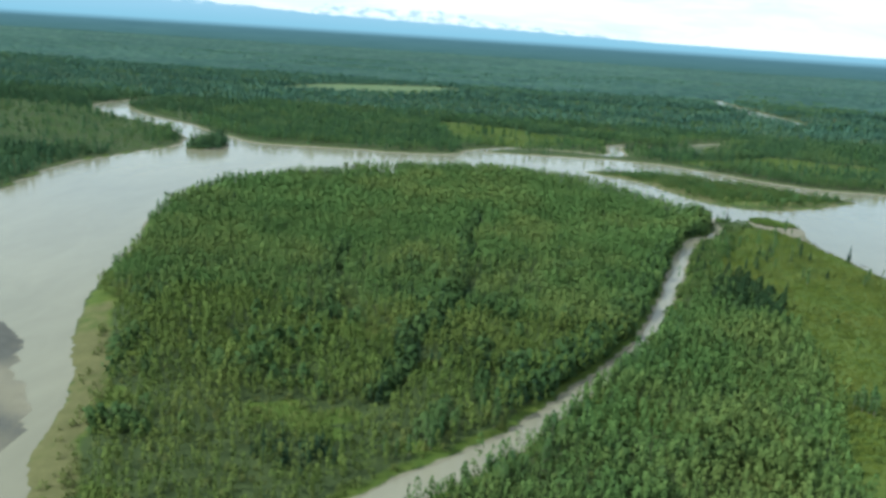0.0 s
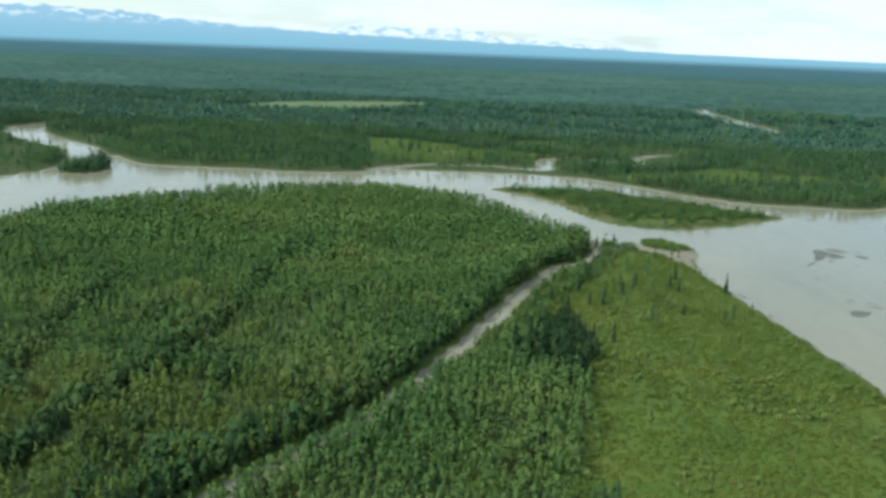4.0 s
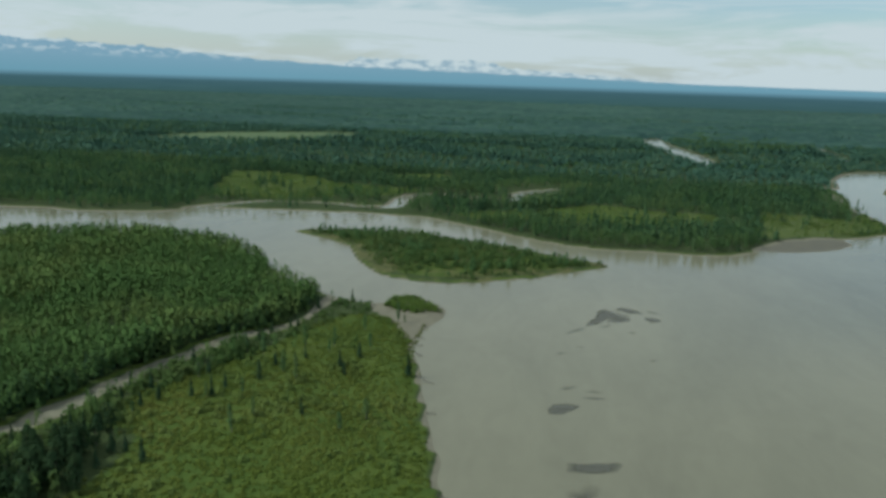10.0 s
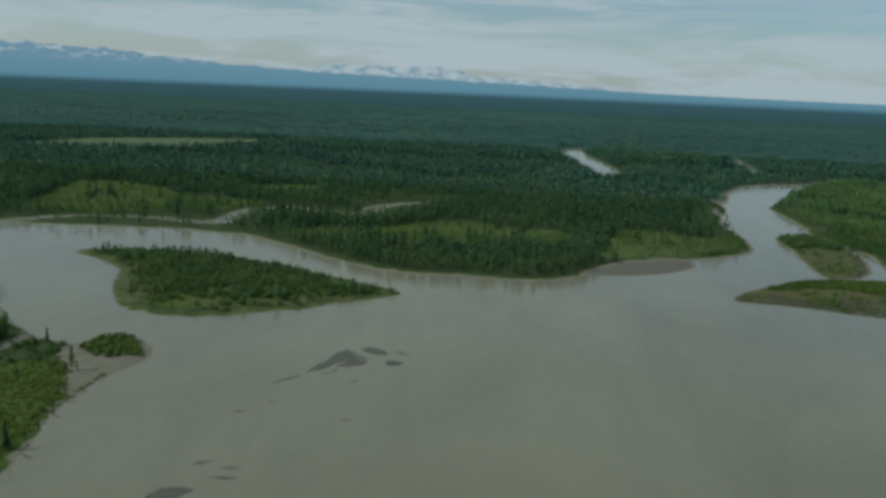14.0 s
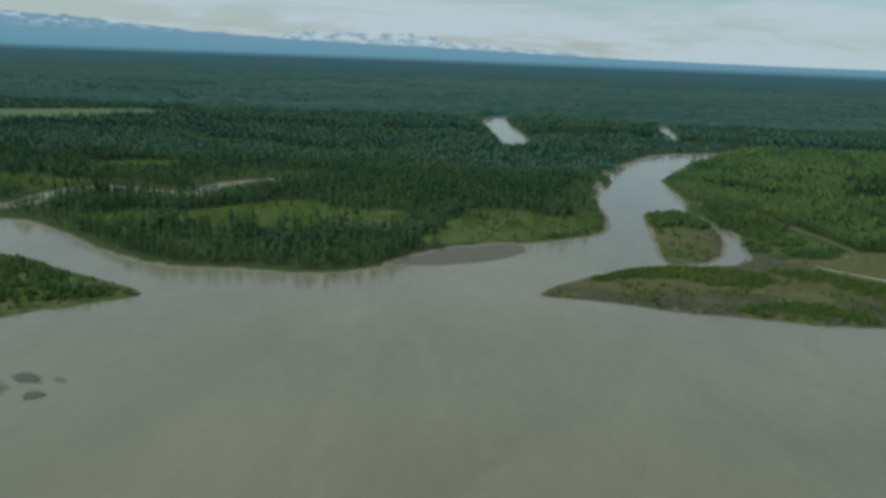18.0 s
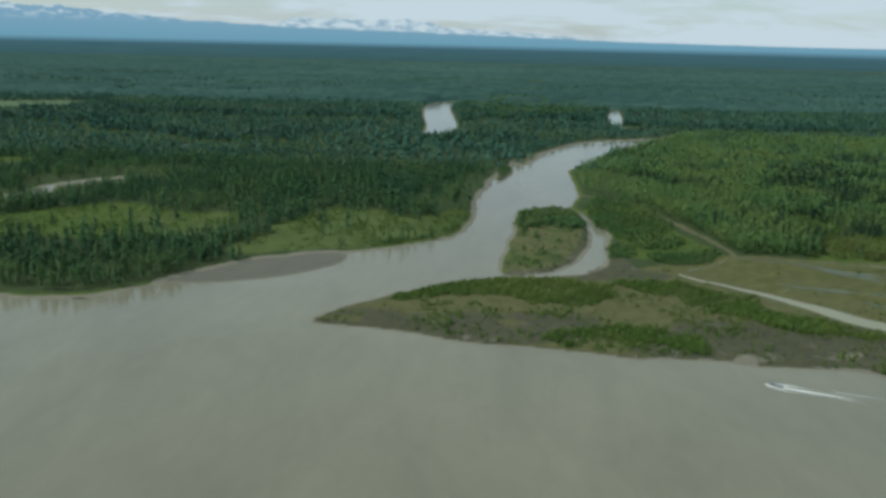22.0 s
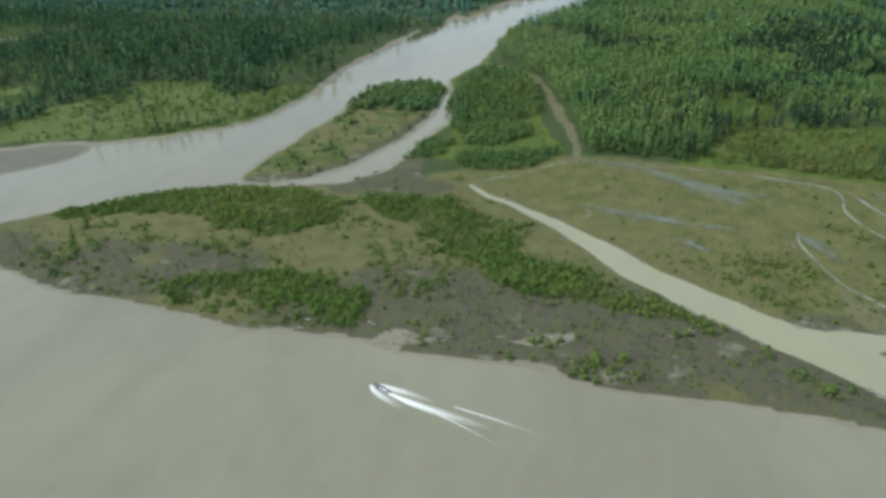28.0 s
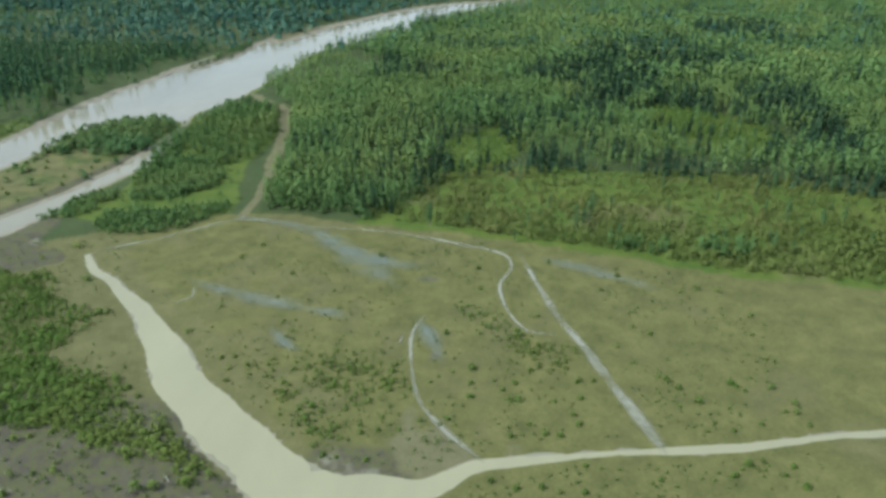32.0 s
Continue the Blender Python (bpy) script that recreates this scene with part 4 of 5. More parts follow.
def stand(name, forms, x, y, z, scale, widen, mat, label, category, r):
    """Many trees joined into one mesh: each is one of the forms, turned and scaled."""
    pick = r.integers(0, len(forms), len(x))
    turn = r.uniform(0, 2 * np.pi, len(x))
    tint = np.clip(r.normal(0.5, 0.15, len(x)) + 0.28 * lattice(x * 0.5, y, 42, 43), 0, 1)
    vs, ns, ts = [], [], []
    for i, (f, g) in enumerate(forms):
        m = np.flatnonzero(pick == i)
        if not len(m):
            continue
        c, s = np.cos(turn[m])[:, None], np.sin(turn[m])[:, None]
        w = (scale[m] * widen[m])[:, None]
        v = np.stack([(c * f[:, 0] - s * f[:, 1]) * w + x[m][:, None], (s * f[:, 0] + c * f[:, 1]) * w + y[m][:, None], f[:, 2] * scale[m][:, None] + z[m][:, None]], -1)
        vs.append(v.reshape(-1, 3))
        ns.append(np.stack([c * g[:, 0] - s * g[:, 1], s * g[:, 0] + c * g[:, 1], 0 * c + g[:, 2]], -1).reshape(-1, 3))
        ts.append(np.repeat(tint[m], len(f)))
    v = np.concatenate(vs)
    me = mesh_of(name, v, np.arange(len(v)).reshape(-1, 3), mat)
    attribute(me, "tint", np.concatenate(ts))
    soften(me, np.concatenate(ns))
    return tagged(new(name, me), label, category, kind="stuff")


def forests():
    r = np.random.default_rng(11)
    broad = [broad_crown(r, 36, 10.5, r.uniform(0.95, 1.5), r.uniform(0.12, 0.3), 0.56) for _ in range(16)]
    broad_mid = [broad_crown(r, 26, 11.5, r.uniform(1.2, 1.75), 0.22, 0.8) for _ in range(12)]
    broad_far = [broad_crown(r, 12, 12.0, r.uniform(1.4, 1.9), 0.25, 1.3) for _ in range(10)]
    spruce = [spruce_crown(r, 44, 13, r.uniform(1.3, 1.8), 1.0) for _ in range(10)]
    spruce_mid = [spruce_crown(r, 28, 14, r.uniform(1.5, 2.1), 1.15) for _ in range(12)]
    spruce_far = [spruce_crown(r, 9, 12, 2.7, 2.3) for _ in range(10)]
    bush = [broad_crown(r, 26, 3.0, r.uniform(1.3, 1.9), 0.0, 0.75, False) for _ in range(10)]
    thicket = [broad_crown(r, 22, 3.2, r.uniform(1.0, 1.7), 0.0, 0.55, i % 3 > 0) for i in range(12)]
    alder = [broad_crown(r, 34, 6.5, r.uniform(1.3, 2.0), 0.05, 0.75, i % 3 > 0) for i in range(10)]

    def grow(name, forms, box, gap, keep, mat, label, category, size=(0.75, 1.2), widen=(0.85, 1.25)):
        x, y = scatter(*box, gap, r)
        p = Plan(x, y)
        k = keep(p)
        m = (k > r.uniform(0, 1, len(x))) & (x > -0.76 * y - 60) & (x < 1000 + 0.46 * (y - 662) + 50)
        x, y, z, rise = x[m], y[m], p.height()[m], (0.26 * p.behind + 0.2 * lattice(p.x * 0.4, p.y, 85, 24) * (p.y > 1150))[m]
        if not len(x):
            return
        s = r.uniform(*size, len(x)) * (1 + 0.15 * lattice(x, y, 8, 40) + 0.15 * lattice(x, y, 25, 41) + 0.12 * lattice(x * 0.35, y, 60, 42) + rise)
        stand(name, forms, x, y, z, s, r.uniform(*widen, len(x)), mat, label, category, r)

    def gap_line(p):
        gx = np.interp(p.y, [240, 257, 309, 347, 411, 532, 560], [-38, -34, -28, -18, -15, -14, -10])
        hx = np.interp(p.y, [300, 357, 404, 459], [-69, -78, -87, -92])
        return ((np.abs(p.x - gx + 7 * lattice(p.x, p.y, 28, 58)) < 4.2 + 1.8 * lattice(p.x, p.y, 16, 59)) & (p.y > 240) & (p.y < 545)) | ((np.abs(p.x - hx + 5 * lattice(p.x, p.y, 24, 58)) < 2.8 + 1.8 * lattice(p.x, p.y, 14, 59)) & (p.y > 300) & (p.y < 450))

    def dark_spot(p):
        return step(lattice(p.x, p.y, 15, 20) + 0.5 * lattice(p.x, p.y, 6, 23), 0.52, 0.66) * step(480 - p.y, 0, 60) * (p.island > 14)

    def island_keep(p):
        west = p.x < np.interp(p.y, [150, 195, 251, 337, 432, 536, 605], [-40, -20, 23, 76, 111, 152, 185])
        thin = 0.55 + 0.45 * step(p.y + 60 * lattice(p.x, p.y, 60, 51), 180, 330)
        return np.where((p.x < -90) & (p.y < 330), step(p.island, 14, 20), step(p.island, 4, 7)) * west * (p.slough < -2.5) * (-p.water > 3) * ~gap_line(p) * thin * (0.97 - 0.4 * step(lattice(p.x, p.y, 22, 52) + 0.4 * lattice(p.x, p.y, 9, 56), 0.25, 0.7)) * (1 - 0.82 * p.opening) * (1 - 0.85 * dark_spot(p))

    grow("poplar_forest", broad, (-260, 120, 220, 340), 2.7, island_keep, MAT["olive"], "dense olive-green poplar forest with small gaps on a river island", "forest", (0.6, 1.15))
    grow("poplar_forest", broad, (-260, 340, 220, 500), 2.7, island_keep, MAT["island"], "dense young poplar and birch forest on a river island, haze in its green", "forest", (0.7, 1.15))
    grow("poplar_forest", broad_mid, (-260, 500, 220, 800), 3.1, island_keep, MAT["island"], "dense young poplar and birch forest on a river island, haze in its green", "forest")

    grow("island_understory", thicket, (-220, 150, 140, 400), 2.6, lambda p: step(p.island, 3, 6) * (p.slough < -2) * (p.point < -8) * np.maximum(0.85 * p.opening, 0.3 * step(330 - p.y, 0, 120)) * (-p.water > 3), MAT["scrub_olive"], "olive-green undergrowth in gaps of a poplar forest", "shrubs", (0.35, 1.1), (0.9, 1.5))

    dark_rows = [[(-12, 560, 8), (-14, 462, 10), (-15, 373, 10), (-17, 338, 9), (-27, 305, 9), (-34, 250, 8)], [(-92, 459, 6), (-87, 404, 8), (-78, 357, 7), (-70, 308, 6)]]

    # dark spruces that also paint in the shaded side of swale and bank
    def dark_keep(p):
        row = np.maximum.reduce([along(line, p.x + 5 + 7 * lattice(p.x, p.y, 28, 58), p.y) for line in dark_rows]) + 3 * lattice(p.x, p.y, 16, 59)
        bank = (p.slough > -17) * (p.slough < -5) * (p.x < np.interp(p.y, [150, 195, 251, 337, 432, 536, 605], [-40, -20, 23, 76, 111, 152, 185])) * (p.y > 255)
        spot = step(lattice(p.x, p.y, 26, 57) + 0.4 * lattice(p.x, p.y, 9, 55), 0.5, 0.75) * 0.6
        return step(p.island, 6, 9) * np.maximum.reduce([(row > 0) * 0.9, bank * 0.75, spot * (p.x < 100)]) * (p.slough < -5) * (p.point < -20)

    # alders with darkened leaves, painting shade along bank, rows and spots
    def bank_keep(p):
        west = p.x < np.interp(p.y, [150, 195, 251, 337, 432, 536, 605], [-40, -20, 23, 76, 111, 152, 185])
        clump = step(lattice(p.x, p.y, 17, 28) + 0.6 * lattice(p.x, p.y, 7, 29), 0.1, 0.4)
        bank = (p.slough > -13 - 7 * step(420 - p.y, 0, 60) - 5 * lattice(p.x, p.y, 20, 30)) * west * (p.y > 262) * (0.55 + 0.45 * clump)
        rows = np.maximum.reduce([along(line, p.x + 4 + 4 * lattice(p.x, p.y, 28, 58), p.y) for line in dark_rows]) > 0
        grove = (1 - west) * (p.slough > -70) * (p.point < 0) * clump * 0.3 * (p.y < 400)
        return step(p.island, 6, 9) * (p.slough < -4) * (p.y < 620) * np.maximum.reduce([bank, grove, 0.85 * rows, 0.55 * dark_spot(p) * west])

    grow("bank_alders", alder, (-210, 150, 220, 640), 3.1, bank_keep, MAT["shaded_alder"], "dark green alders crowding the slough bank, bank shade in their colour", "trees", (1.0, 1.75), (0.9, 1.3))
    grow("dark_spruces", spruce, (-240, 200, 200, 700), 3.6, dark_keep, MAT["dark_needle"], "dark spruces lining a swale and the slough bank, standing in for shade", "trees", (0.55, 0.95))

    def point_keep(p):
        east = p.x > np.interp(p.y, [150, 195, 251, 337, 432, 536, 605], [-40, -20, 23, 76, 111, 152, 185])
        band = step(-p.point, -6, 3) * (-p.water > 3) * step(p.island, 2, 6) * (p.x < 172)
        dense = step(p.y, 362, 374) * step(446 - p.y, 0, 12) * (p.x > 128)
        return east * (1 - 0.92 * dense) * (p.y < 620) * np.maximum(band * (p.slough < np.where(p.y > 372, -14, -2.5)) * (0.9 - 0.62 * step(p.y, 430, 470)), 0.004 * (p.island > 6)) * (p.spit < -2)

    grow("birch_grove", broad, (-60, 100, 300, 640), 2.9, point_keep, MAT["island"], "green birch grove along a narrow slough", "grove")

    def north(p):
        return (-p.water > 4) * (p.y > 780) * (p.x < np.interp(p.y, [900, 1000, 1300, 1560, 5000], [740, 740, 770, 960, 960])) * (p.mid < -10) * (p.side < -5) * (p.beach < -2) * (p.trib_spit < 0) * (p.islet < -3) * (p.gravel < -6) * ((p.x < 600) | (p.y > 895))

    def shore(p):
        return step(48 - (-p.water) + 22 * lattice(p.x, p.y, 30, 61), 0, 20)

    def north_spruce(p):
        return north(p) * (1 - shore(p) * 0.9) * np.where(p.low > 0, 0.2, 1.0) * np.where(p.meadow + 14 * lattice(p.x, p.y, 19, 63) < 0, 1.0, 0.035) * (0.5 + 0.5 * step(lattice(p.x, p.y, 60, 62) + 0.5 * lattice(p.x, p.y, 22, 64), -0.5, 0.2))

    def north_broad(p):
        return north(p) * np.where(p.low > 0, 0.2, 1.0) * np.maximum.reduce([0.4 * step(60 - p.x, 0, 120), shore(p) * 0.75 * step(-p.water, 8, 16), (0.14 + 0.5 * step(lattice(p.x * 0.6, p.y, 38, 65) + 0.5 * lattice(p.x, p.y, 15, 60), 0.1, 0.6)) * (1 - shore(p))]) * np.where(p.x > 520, 0.6, 1.0) * np.where(p.meadow + 14 * lattice(p.x, p.y, 19, 63) < 0, 1.0, 0.03)

    grow("spruce_forest", spruce_mid, (-420, 830, 960, 1260), 5.0, north_spruce, MAT["needle"], "dark spruce forest on the river plain", "forest")
    grow("mixed_forest", broad_mid, (-420, 790, 960, 1260), 5.2, north_broad, MAT["broad"], "green birch and alder woods along the river bank", "forest")
    grow("west_bank_forest", spruce_mid, (-900, 380, -340, 1260), 5.5, lambda p: (-p.water > 5) * np.maximum.reduce([0.85 * step(712 - p.y + 14 * lattice(p.x, p.y, 20, 44), 0, 8), 0.7 * step(p.y, 1040, 1080), 0.95 * (np.hypot(p.x + 383, p.y - 832) < 14), 0.05 + 0 * p.x]), MAT["needle"], "dark spruces on the western river bank", "forest")
    grow("west_bank_scrub", broad_mid, (-900, 650, -340, 1100), 4.6, lambda p: (-p.water > 9) * (p.islet < -3) * (0.45 + 0.5 * step(lattice(p.x, p.y, 30, 45), -0.4, 0.4)), MAT["broad"], "green birch scrub on the western river bank", "forest", (0.2, 0.5), (1.4, 2.4))
    grow("far_forest", spruce_far, (-1700, 1260, 1950, 2090), 8.2, lambda p: (-p.water > 6) * (p.meadow < 0) * (p.low < 0) * (1 - 0.85 * p.before) * (0.66 + 0.34 * step(lattice(p.x, p.y, 120, 66), -0.3, 0.3)) * (p.behind < 0.5), MAT["far"], "endless dark spruce forest of the plain, haze put into its colour", "forest")

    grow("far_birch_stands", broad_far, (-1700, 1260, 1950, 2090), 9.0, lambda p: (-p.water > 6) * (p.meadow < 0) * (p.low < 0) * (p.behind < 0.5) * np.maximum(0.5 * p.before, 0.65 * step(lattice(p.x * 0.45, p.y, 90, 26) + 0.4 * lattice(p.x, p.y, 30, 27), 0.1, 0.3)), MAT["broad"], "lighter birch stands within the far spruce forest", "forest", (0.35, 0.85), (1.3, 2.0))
    grow("dark_stands", spruce_far, (-1000, 1180, 1800, 2300), 6.6, lambda p: (-p.water > 6) * (p.meadow < 0) * p.behind * 0.95, MAT["shaded_far"], "tall spruce stands with a sharp southern edge, painted darker for shade", "forest", (0.8, 1.15))

    grow("distant_forest", spruce_far, (-2300, 2060, 2900, 3300), 14.5, lambda p: (-p.water > 10) * (p.meadow < 0) * (p.low < 0) * step(lattice(p.x * 0.3, p.y, 90, 69), -0.75, 0.1), MAT["far"], "distant dark spruce forest of the plain, haze put into its colour", "forest", (0.7, 1.1), (1.0, 1.7))

    grow("far_birches", broad_far, (600, 1700, 1020, 2520), 8.0, lambda p: (np.hypot((p.x - 800) / 170, (p.y - 2120) / 340) + 0.25 * lattice(p.x, p.y, 60, 70) < 0.9) * (-p.water > 12) * (p.low < 0), MAT["broad"], "distant patch of lighter birch forest", "forest", (0.5, 0.75), (2.0, 3.2))

    def east(p):
        e = p.x > np.interp(p.y, [900, 930, 985, 1025, 1078, 1125, 1220, 1280, 1336, 1396, 1453, 1500, 1600], [880, 866, 857, 847, 832, 792, 784, 806, 836, 868, 898, 930, 994])
        return e * (-p.water > 6) * (p.gravel < -3) * (p.y > 890)

    def east_dark(p):
        return (p.scrub < -6) * step(p.y, 985, 1030) * step(lattice(p.x, p.y, 45, 67) + 0.6 * lattice(p.x, p.y, 16, 68) + 0.5 * np.exp(-((p.x - 1030) ** 2 + (p.y - 1150) ** 2) / 7000), 0.05, 0.4)

    def east_broad(p):
        clear = step(p.scrub + 14 * lattice(p.x, p.y, 18, 71), -4, 6)
        return east(p) * (0.95 - 0.9 * clear - 0.4 * step(p.scrub, -45, -20) * (p.y < 1060)) * (1 - 0.75 * east_dark(p))

    grow("east_forest", broad, (780, 890, 1300, 1160), 2.9, east_broad, MAT["birch"], "dense green birch forest beside the gravel bar", "forest", (0.7, 1.15))
    grow("east_forest", broad_mid, (780, 1160, 1500, 1620), 3.9, east_broad, MAT["birch"], "dense green birch forest on the river plain", "forest", (0.75, 1.15))
    grow("spruces", spruce, (850, 920, 1300, 1180), 5.0, lambda p: east(p) * 0.75 * (p.scrub > -60) * (p.scrub < 10) * (0.12 + 0.88 * step(lattice(p.x, p.y, 20, 72) + 0.5 * lattice(p.x, p.y, 9, 73), -0.15, 0.25)) * step(p.y, 950, 990), MAT["dark_needle"], "scattered dark spruces among birch scrub", "trees", (0.6, 1.15))
    grow("dark_spruces", spruce_mid, (860, 1000, 1400, 1400), 5.0, lambda p: east(p) * (p.scrub < -8) * (0.07 + 0.75 * east_dark(p)), MAT["dark_needle"], "dark spruces scattered through birch forest", "trees", (0.8, 1.25))
    grow("clearing_willows", thicket, (900, 960, 1150, 1150), 2.2, lambda p: east(p) * step(p.clearing, -5, 2) * 0.8, MAT["willow"], "bright green willow scrub in a forest clearing", "shrubs", (0.3, 0.8), (1.0, 1.6))
    grow("scrub_bushes", thicket, (860, 890, 1350, 1160), 1.9, lambda p: east(p) * step(p.scrub, -3, 3) * (p.clearing < 0) * (0.38 + 0.5 * step(lattice(p.x, p.y, 24, 75) + 0.5 * lattice(p.x, p.y, 8, 76) + (960 - p.y) / 70, -0.2, 0.5)), MAT["scrub_olive"], "low olive birch scrub in a clearing", "shrubs", (0.3, 1.0), (0.9, 1.5))
    grow("edge_shrubs", alder, (858, 912, 945, 975), 2.6, lambda p: (p.gravel < -2) * (p.trail < -3) * (p.x > 862) * (p.scrub < 6) * (0.5 + 0.4 * step(lattice(p.x, p.y, 12, 94), -0.3, 0.3)), MAT["alder"], "green shrubs stepping down from the forest to the flats", "shrubs", (0.25, 0.75), (1.1, 1.7))
    grow("front_alders", alder, (985, 895, 1085, 935), 3.0, lambda p: (p.gravel < -3) * np.maximum(np.hypot((p.x - 1022) / 14, (p.y - 916) / 5) < 1, np.hypot((p.x - 1056) / 10, (p.y - 917) / 6) < 1) * 0.9, MAT["alder"], "dark green alders where scrub meets the flats", "trees", (0.6, 1.1))
    grow("alder_scrub", alder, (770, 890, 870, 1140), 2.9, lambda p: step(p.alder, 0, 3) * 0.85 * step(p.y + 40 * lattice(p.x, p.y, 14, 77) + 20 * lattice(p.x, p.y, 6, 74), 965, 1005) * (p.trail < -1), MAT["alder"], "green alder thicket beside a sandy trail", "shrubs", (0.4, 1.0))
    grow("alder_scrub", thicket, (762, 890, 870, 1010), 2.0, lambda p: (-p.water > 1.5) * (0.06 * (p.alder > 0) + 0.85 * step(p.alder_rows + 3 * lattice(p.x, p.y, 7, 88), -1, 2)) * (p.trail < -1), MAT["alder"], "low willow and alder scrub on grassy sand", "shrubs", (0.5, 1.0), (1.0, 1.7))
    grow("island_willows", bush, (90, 670, 380, 850), 3.0, lambda p: step(p.mid, 5, 10) * (0.18 + 0.5 * step(p.mid + 16 * lattice(p.x, p.y, 20, 81) + (p.y - 760) / 5, 10, 22)), MAT["scrub_leaf"], "willow thicket on a low river island", "shrubs", (0.4, 1.2), (1.0, 1.6))
    grow("island_poplars", alder, (90, 670, 380, 850), 4.2, lambda p: step(p.mid, 8, 14) * (0.06 + 0.8 * step(lattice(p.x, p.y, 24, 15) + 0.5 * lattice(p.x, p.y, 9, 16) + (p.y - 765) / 60, 0.0, 0.5)), MAT["broad"], "young poplars on a low river island", "trees", (0.6, 1.25))
    grow("side_willows", bush, (690, 870, 790, 1070), 2.6, lambda p: step(p.side, 3, 6) * (0.03 + 0.85 * step(p.y, 992, 1012)), MAT["broad"], "willow thicket on a gravel islet", "shrubs", (0.8, 1.6))
    grow("islet_spruces", spruce_mid, (-360, 765, -300, 845), 4.5, lambda p: step(p.islet, 1, 3), MAT["needle"], "small wooded islet in the river", "trees", (0.95, 1.35), (1.2, 1.7))

    grow("bank_meadow_bushes", bush, (-90, 915, 700, 1170), 2.8, lambda p: step(p.meadow, -6, 2) * (-p.water > 5) * (0.22 + 0.45 * step(lattice(p.x, p.y, 20, 97), -0.3, 0.4)), MAT["willow"], "low yellow-green willow scrub in riverside meadows", "shrubs", (0.2, 0.6), (1.0, 1.7))

    grow("shore_shrubs", alder, (-60, 800, 700, 1100), 3.2, lambda p: (-p.water > 5) * (-p.water < 16) * (p.beach < -4) * (p.mid < -10) * (p.side < -6) * (p.gravel < -6) * (p.trib_spit < -2) * step(p.meadow, -40, -10) * (0.25 + 0.6 * step(lattice(p.x, p.y, 14, 25), -0.2, 0.3)), MAT["alder"], "dark green alder shrubs fringing the river bank", "shrubs", (0.2, 0.55), (1.2, 1.9))

    def bar_keep(p):
        clump = step(lattice(p.x, p.y, 22, 91) + 0.8 * lattice(p.x, p.y, 9, 92), 0.35, 0.7)
        strip = step(p.strips + 5 * lattice(p.x, p.y, 14, 90) + 3 * lattice(p.x, p.y, 6, 93), -2, 2) * (0.75 + 0.25 * step(lattice(p.x, p.y, 8, 94) + 0.5 * lattice(p.x, p.y, 18, 95), -0.35, 0.25))
        return (p.gravel > 3) * (-p.water > 3) * np.clip(strip + clump * 0.22 * (p.y < 850) + 0.015, 0, 1) * (p.rills < -1.5)

    def over_outlet(p):
        return p.x > np.interp(p.y, [742, 775, 806, 848, 889, 930], [985, 945, 903, 862, 812, 800]) + 10

    herb = [broad_crown(r, 12, 3.0, r.uniform(1.6, 2.4), 0.0, 1.2, False) for _ in range(8)]
    grow("bar_herbs", herb, (605, 742, 1060, 930), 1.9, lambda p: (p.gravel > 2) * (-p.water > 2.5) * (p.rills < -1) * (0.16 + 0.45 * step(lattice(p.x, p.y, 14, 98) + 0.6 * lattice(p.x, p.y, 5, 99), 0.0, 0.5)), MAT["scrub_leaf"], "sparse low herbs and seedlings on gravel", "plants", (0.06, 0.2))
    grow("bar_tufts", thicket, (640, 742, 985, 830), 2.3, lambda p: (p.gravel > 4) * (-p.water > 3) * step(828 - p.y, 0, 15) * (0.05 + 0.4 * step(lattice(p.x, p.y, 13, 13) + 0.6 * lattice(p.x, p.y, 5, 14), 0.0, 0.4)), MAT["scrub_leaf"], "upright dull green seedlings on dark gravel", "plants", (0.14, 0.4), (0.6, 1.2))
    grow("spit_bushes", bush, (685, 1150, 765, 1320), 2.6, lambda p: step(p.trib_spit, 1, 3) * (p.y < 1285) * 0.8, MAT["broad"], "bushes on a sandy spit", "shrubs", (0.5, 1.1))
    grow("bar_willows", thicket, (600, 740, 1060, 935), 1.45, lambda p: bar_keep(p) * ~over_outlet(p), MAT["willow"], "low bright green willow bushes on a gravel bar", "shrubs", (0.25, 0.85), (1.1, 1.9))
    grow("flat_willows", thicket, (860, 780, 1060, 920), 1.5, lambda p: bar_keep(p) * over_outlet(p) * np.where(p.strips > -5, 0.8, 0.35), MAT["willow"], "low sparse willow seedlings on a grassy flat", "shrubs", (0.14, 0.5), (1.0, 1.9))
    grow("meadow_sedge", herb, (90, 230, 330, 640), 1.7, lambda p: step(p.point, -3, 2) * (p.spit < 1) * (0.6 + 0.38 * step(lattice(p.x, p.y, 30, 95) + 0.7 * lattice(p.x, p.y, 8, 96), -0.4, 0.3)), MAT["sedge"], "low bright green willow and sedge in a wet meadow", "shrubs", (0.07, 0.27), (1.4, 3.0))
    grow("meadow_willows", bush, (110, 230, 330, 630), 3.0, lambda p: step(p.point, 0, 4) * (p.spit < 0) * 0.7 * step(lattice(p.x, p.y, 19, 46) + 0.6 * lattice(p.x, p.y, 7, 47) + (p.y > 470) * 0.2, 0.12, 0.55), MAT["olive"], "clumps of olive-green willow in a wet meadow", "shrubs", (0.25, 0.75), (1.0, 1.7))
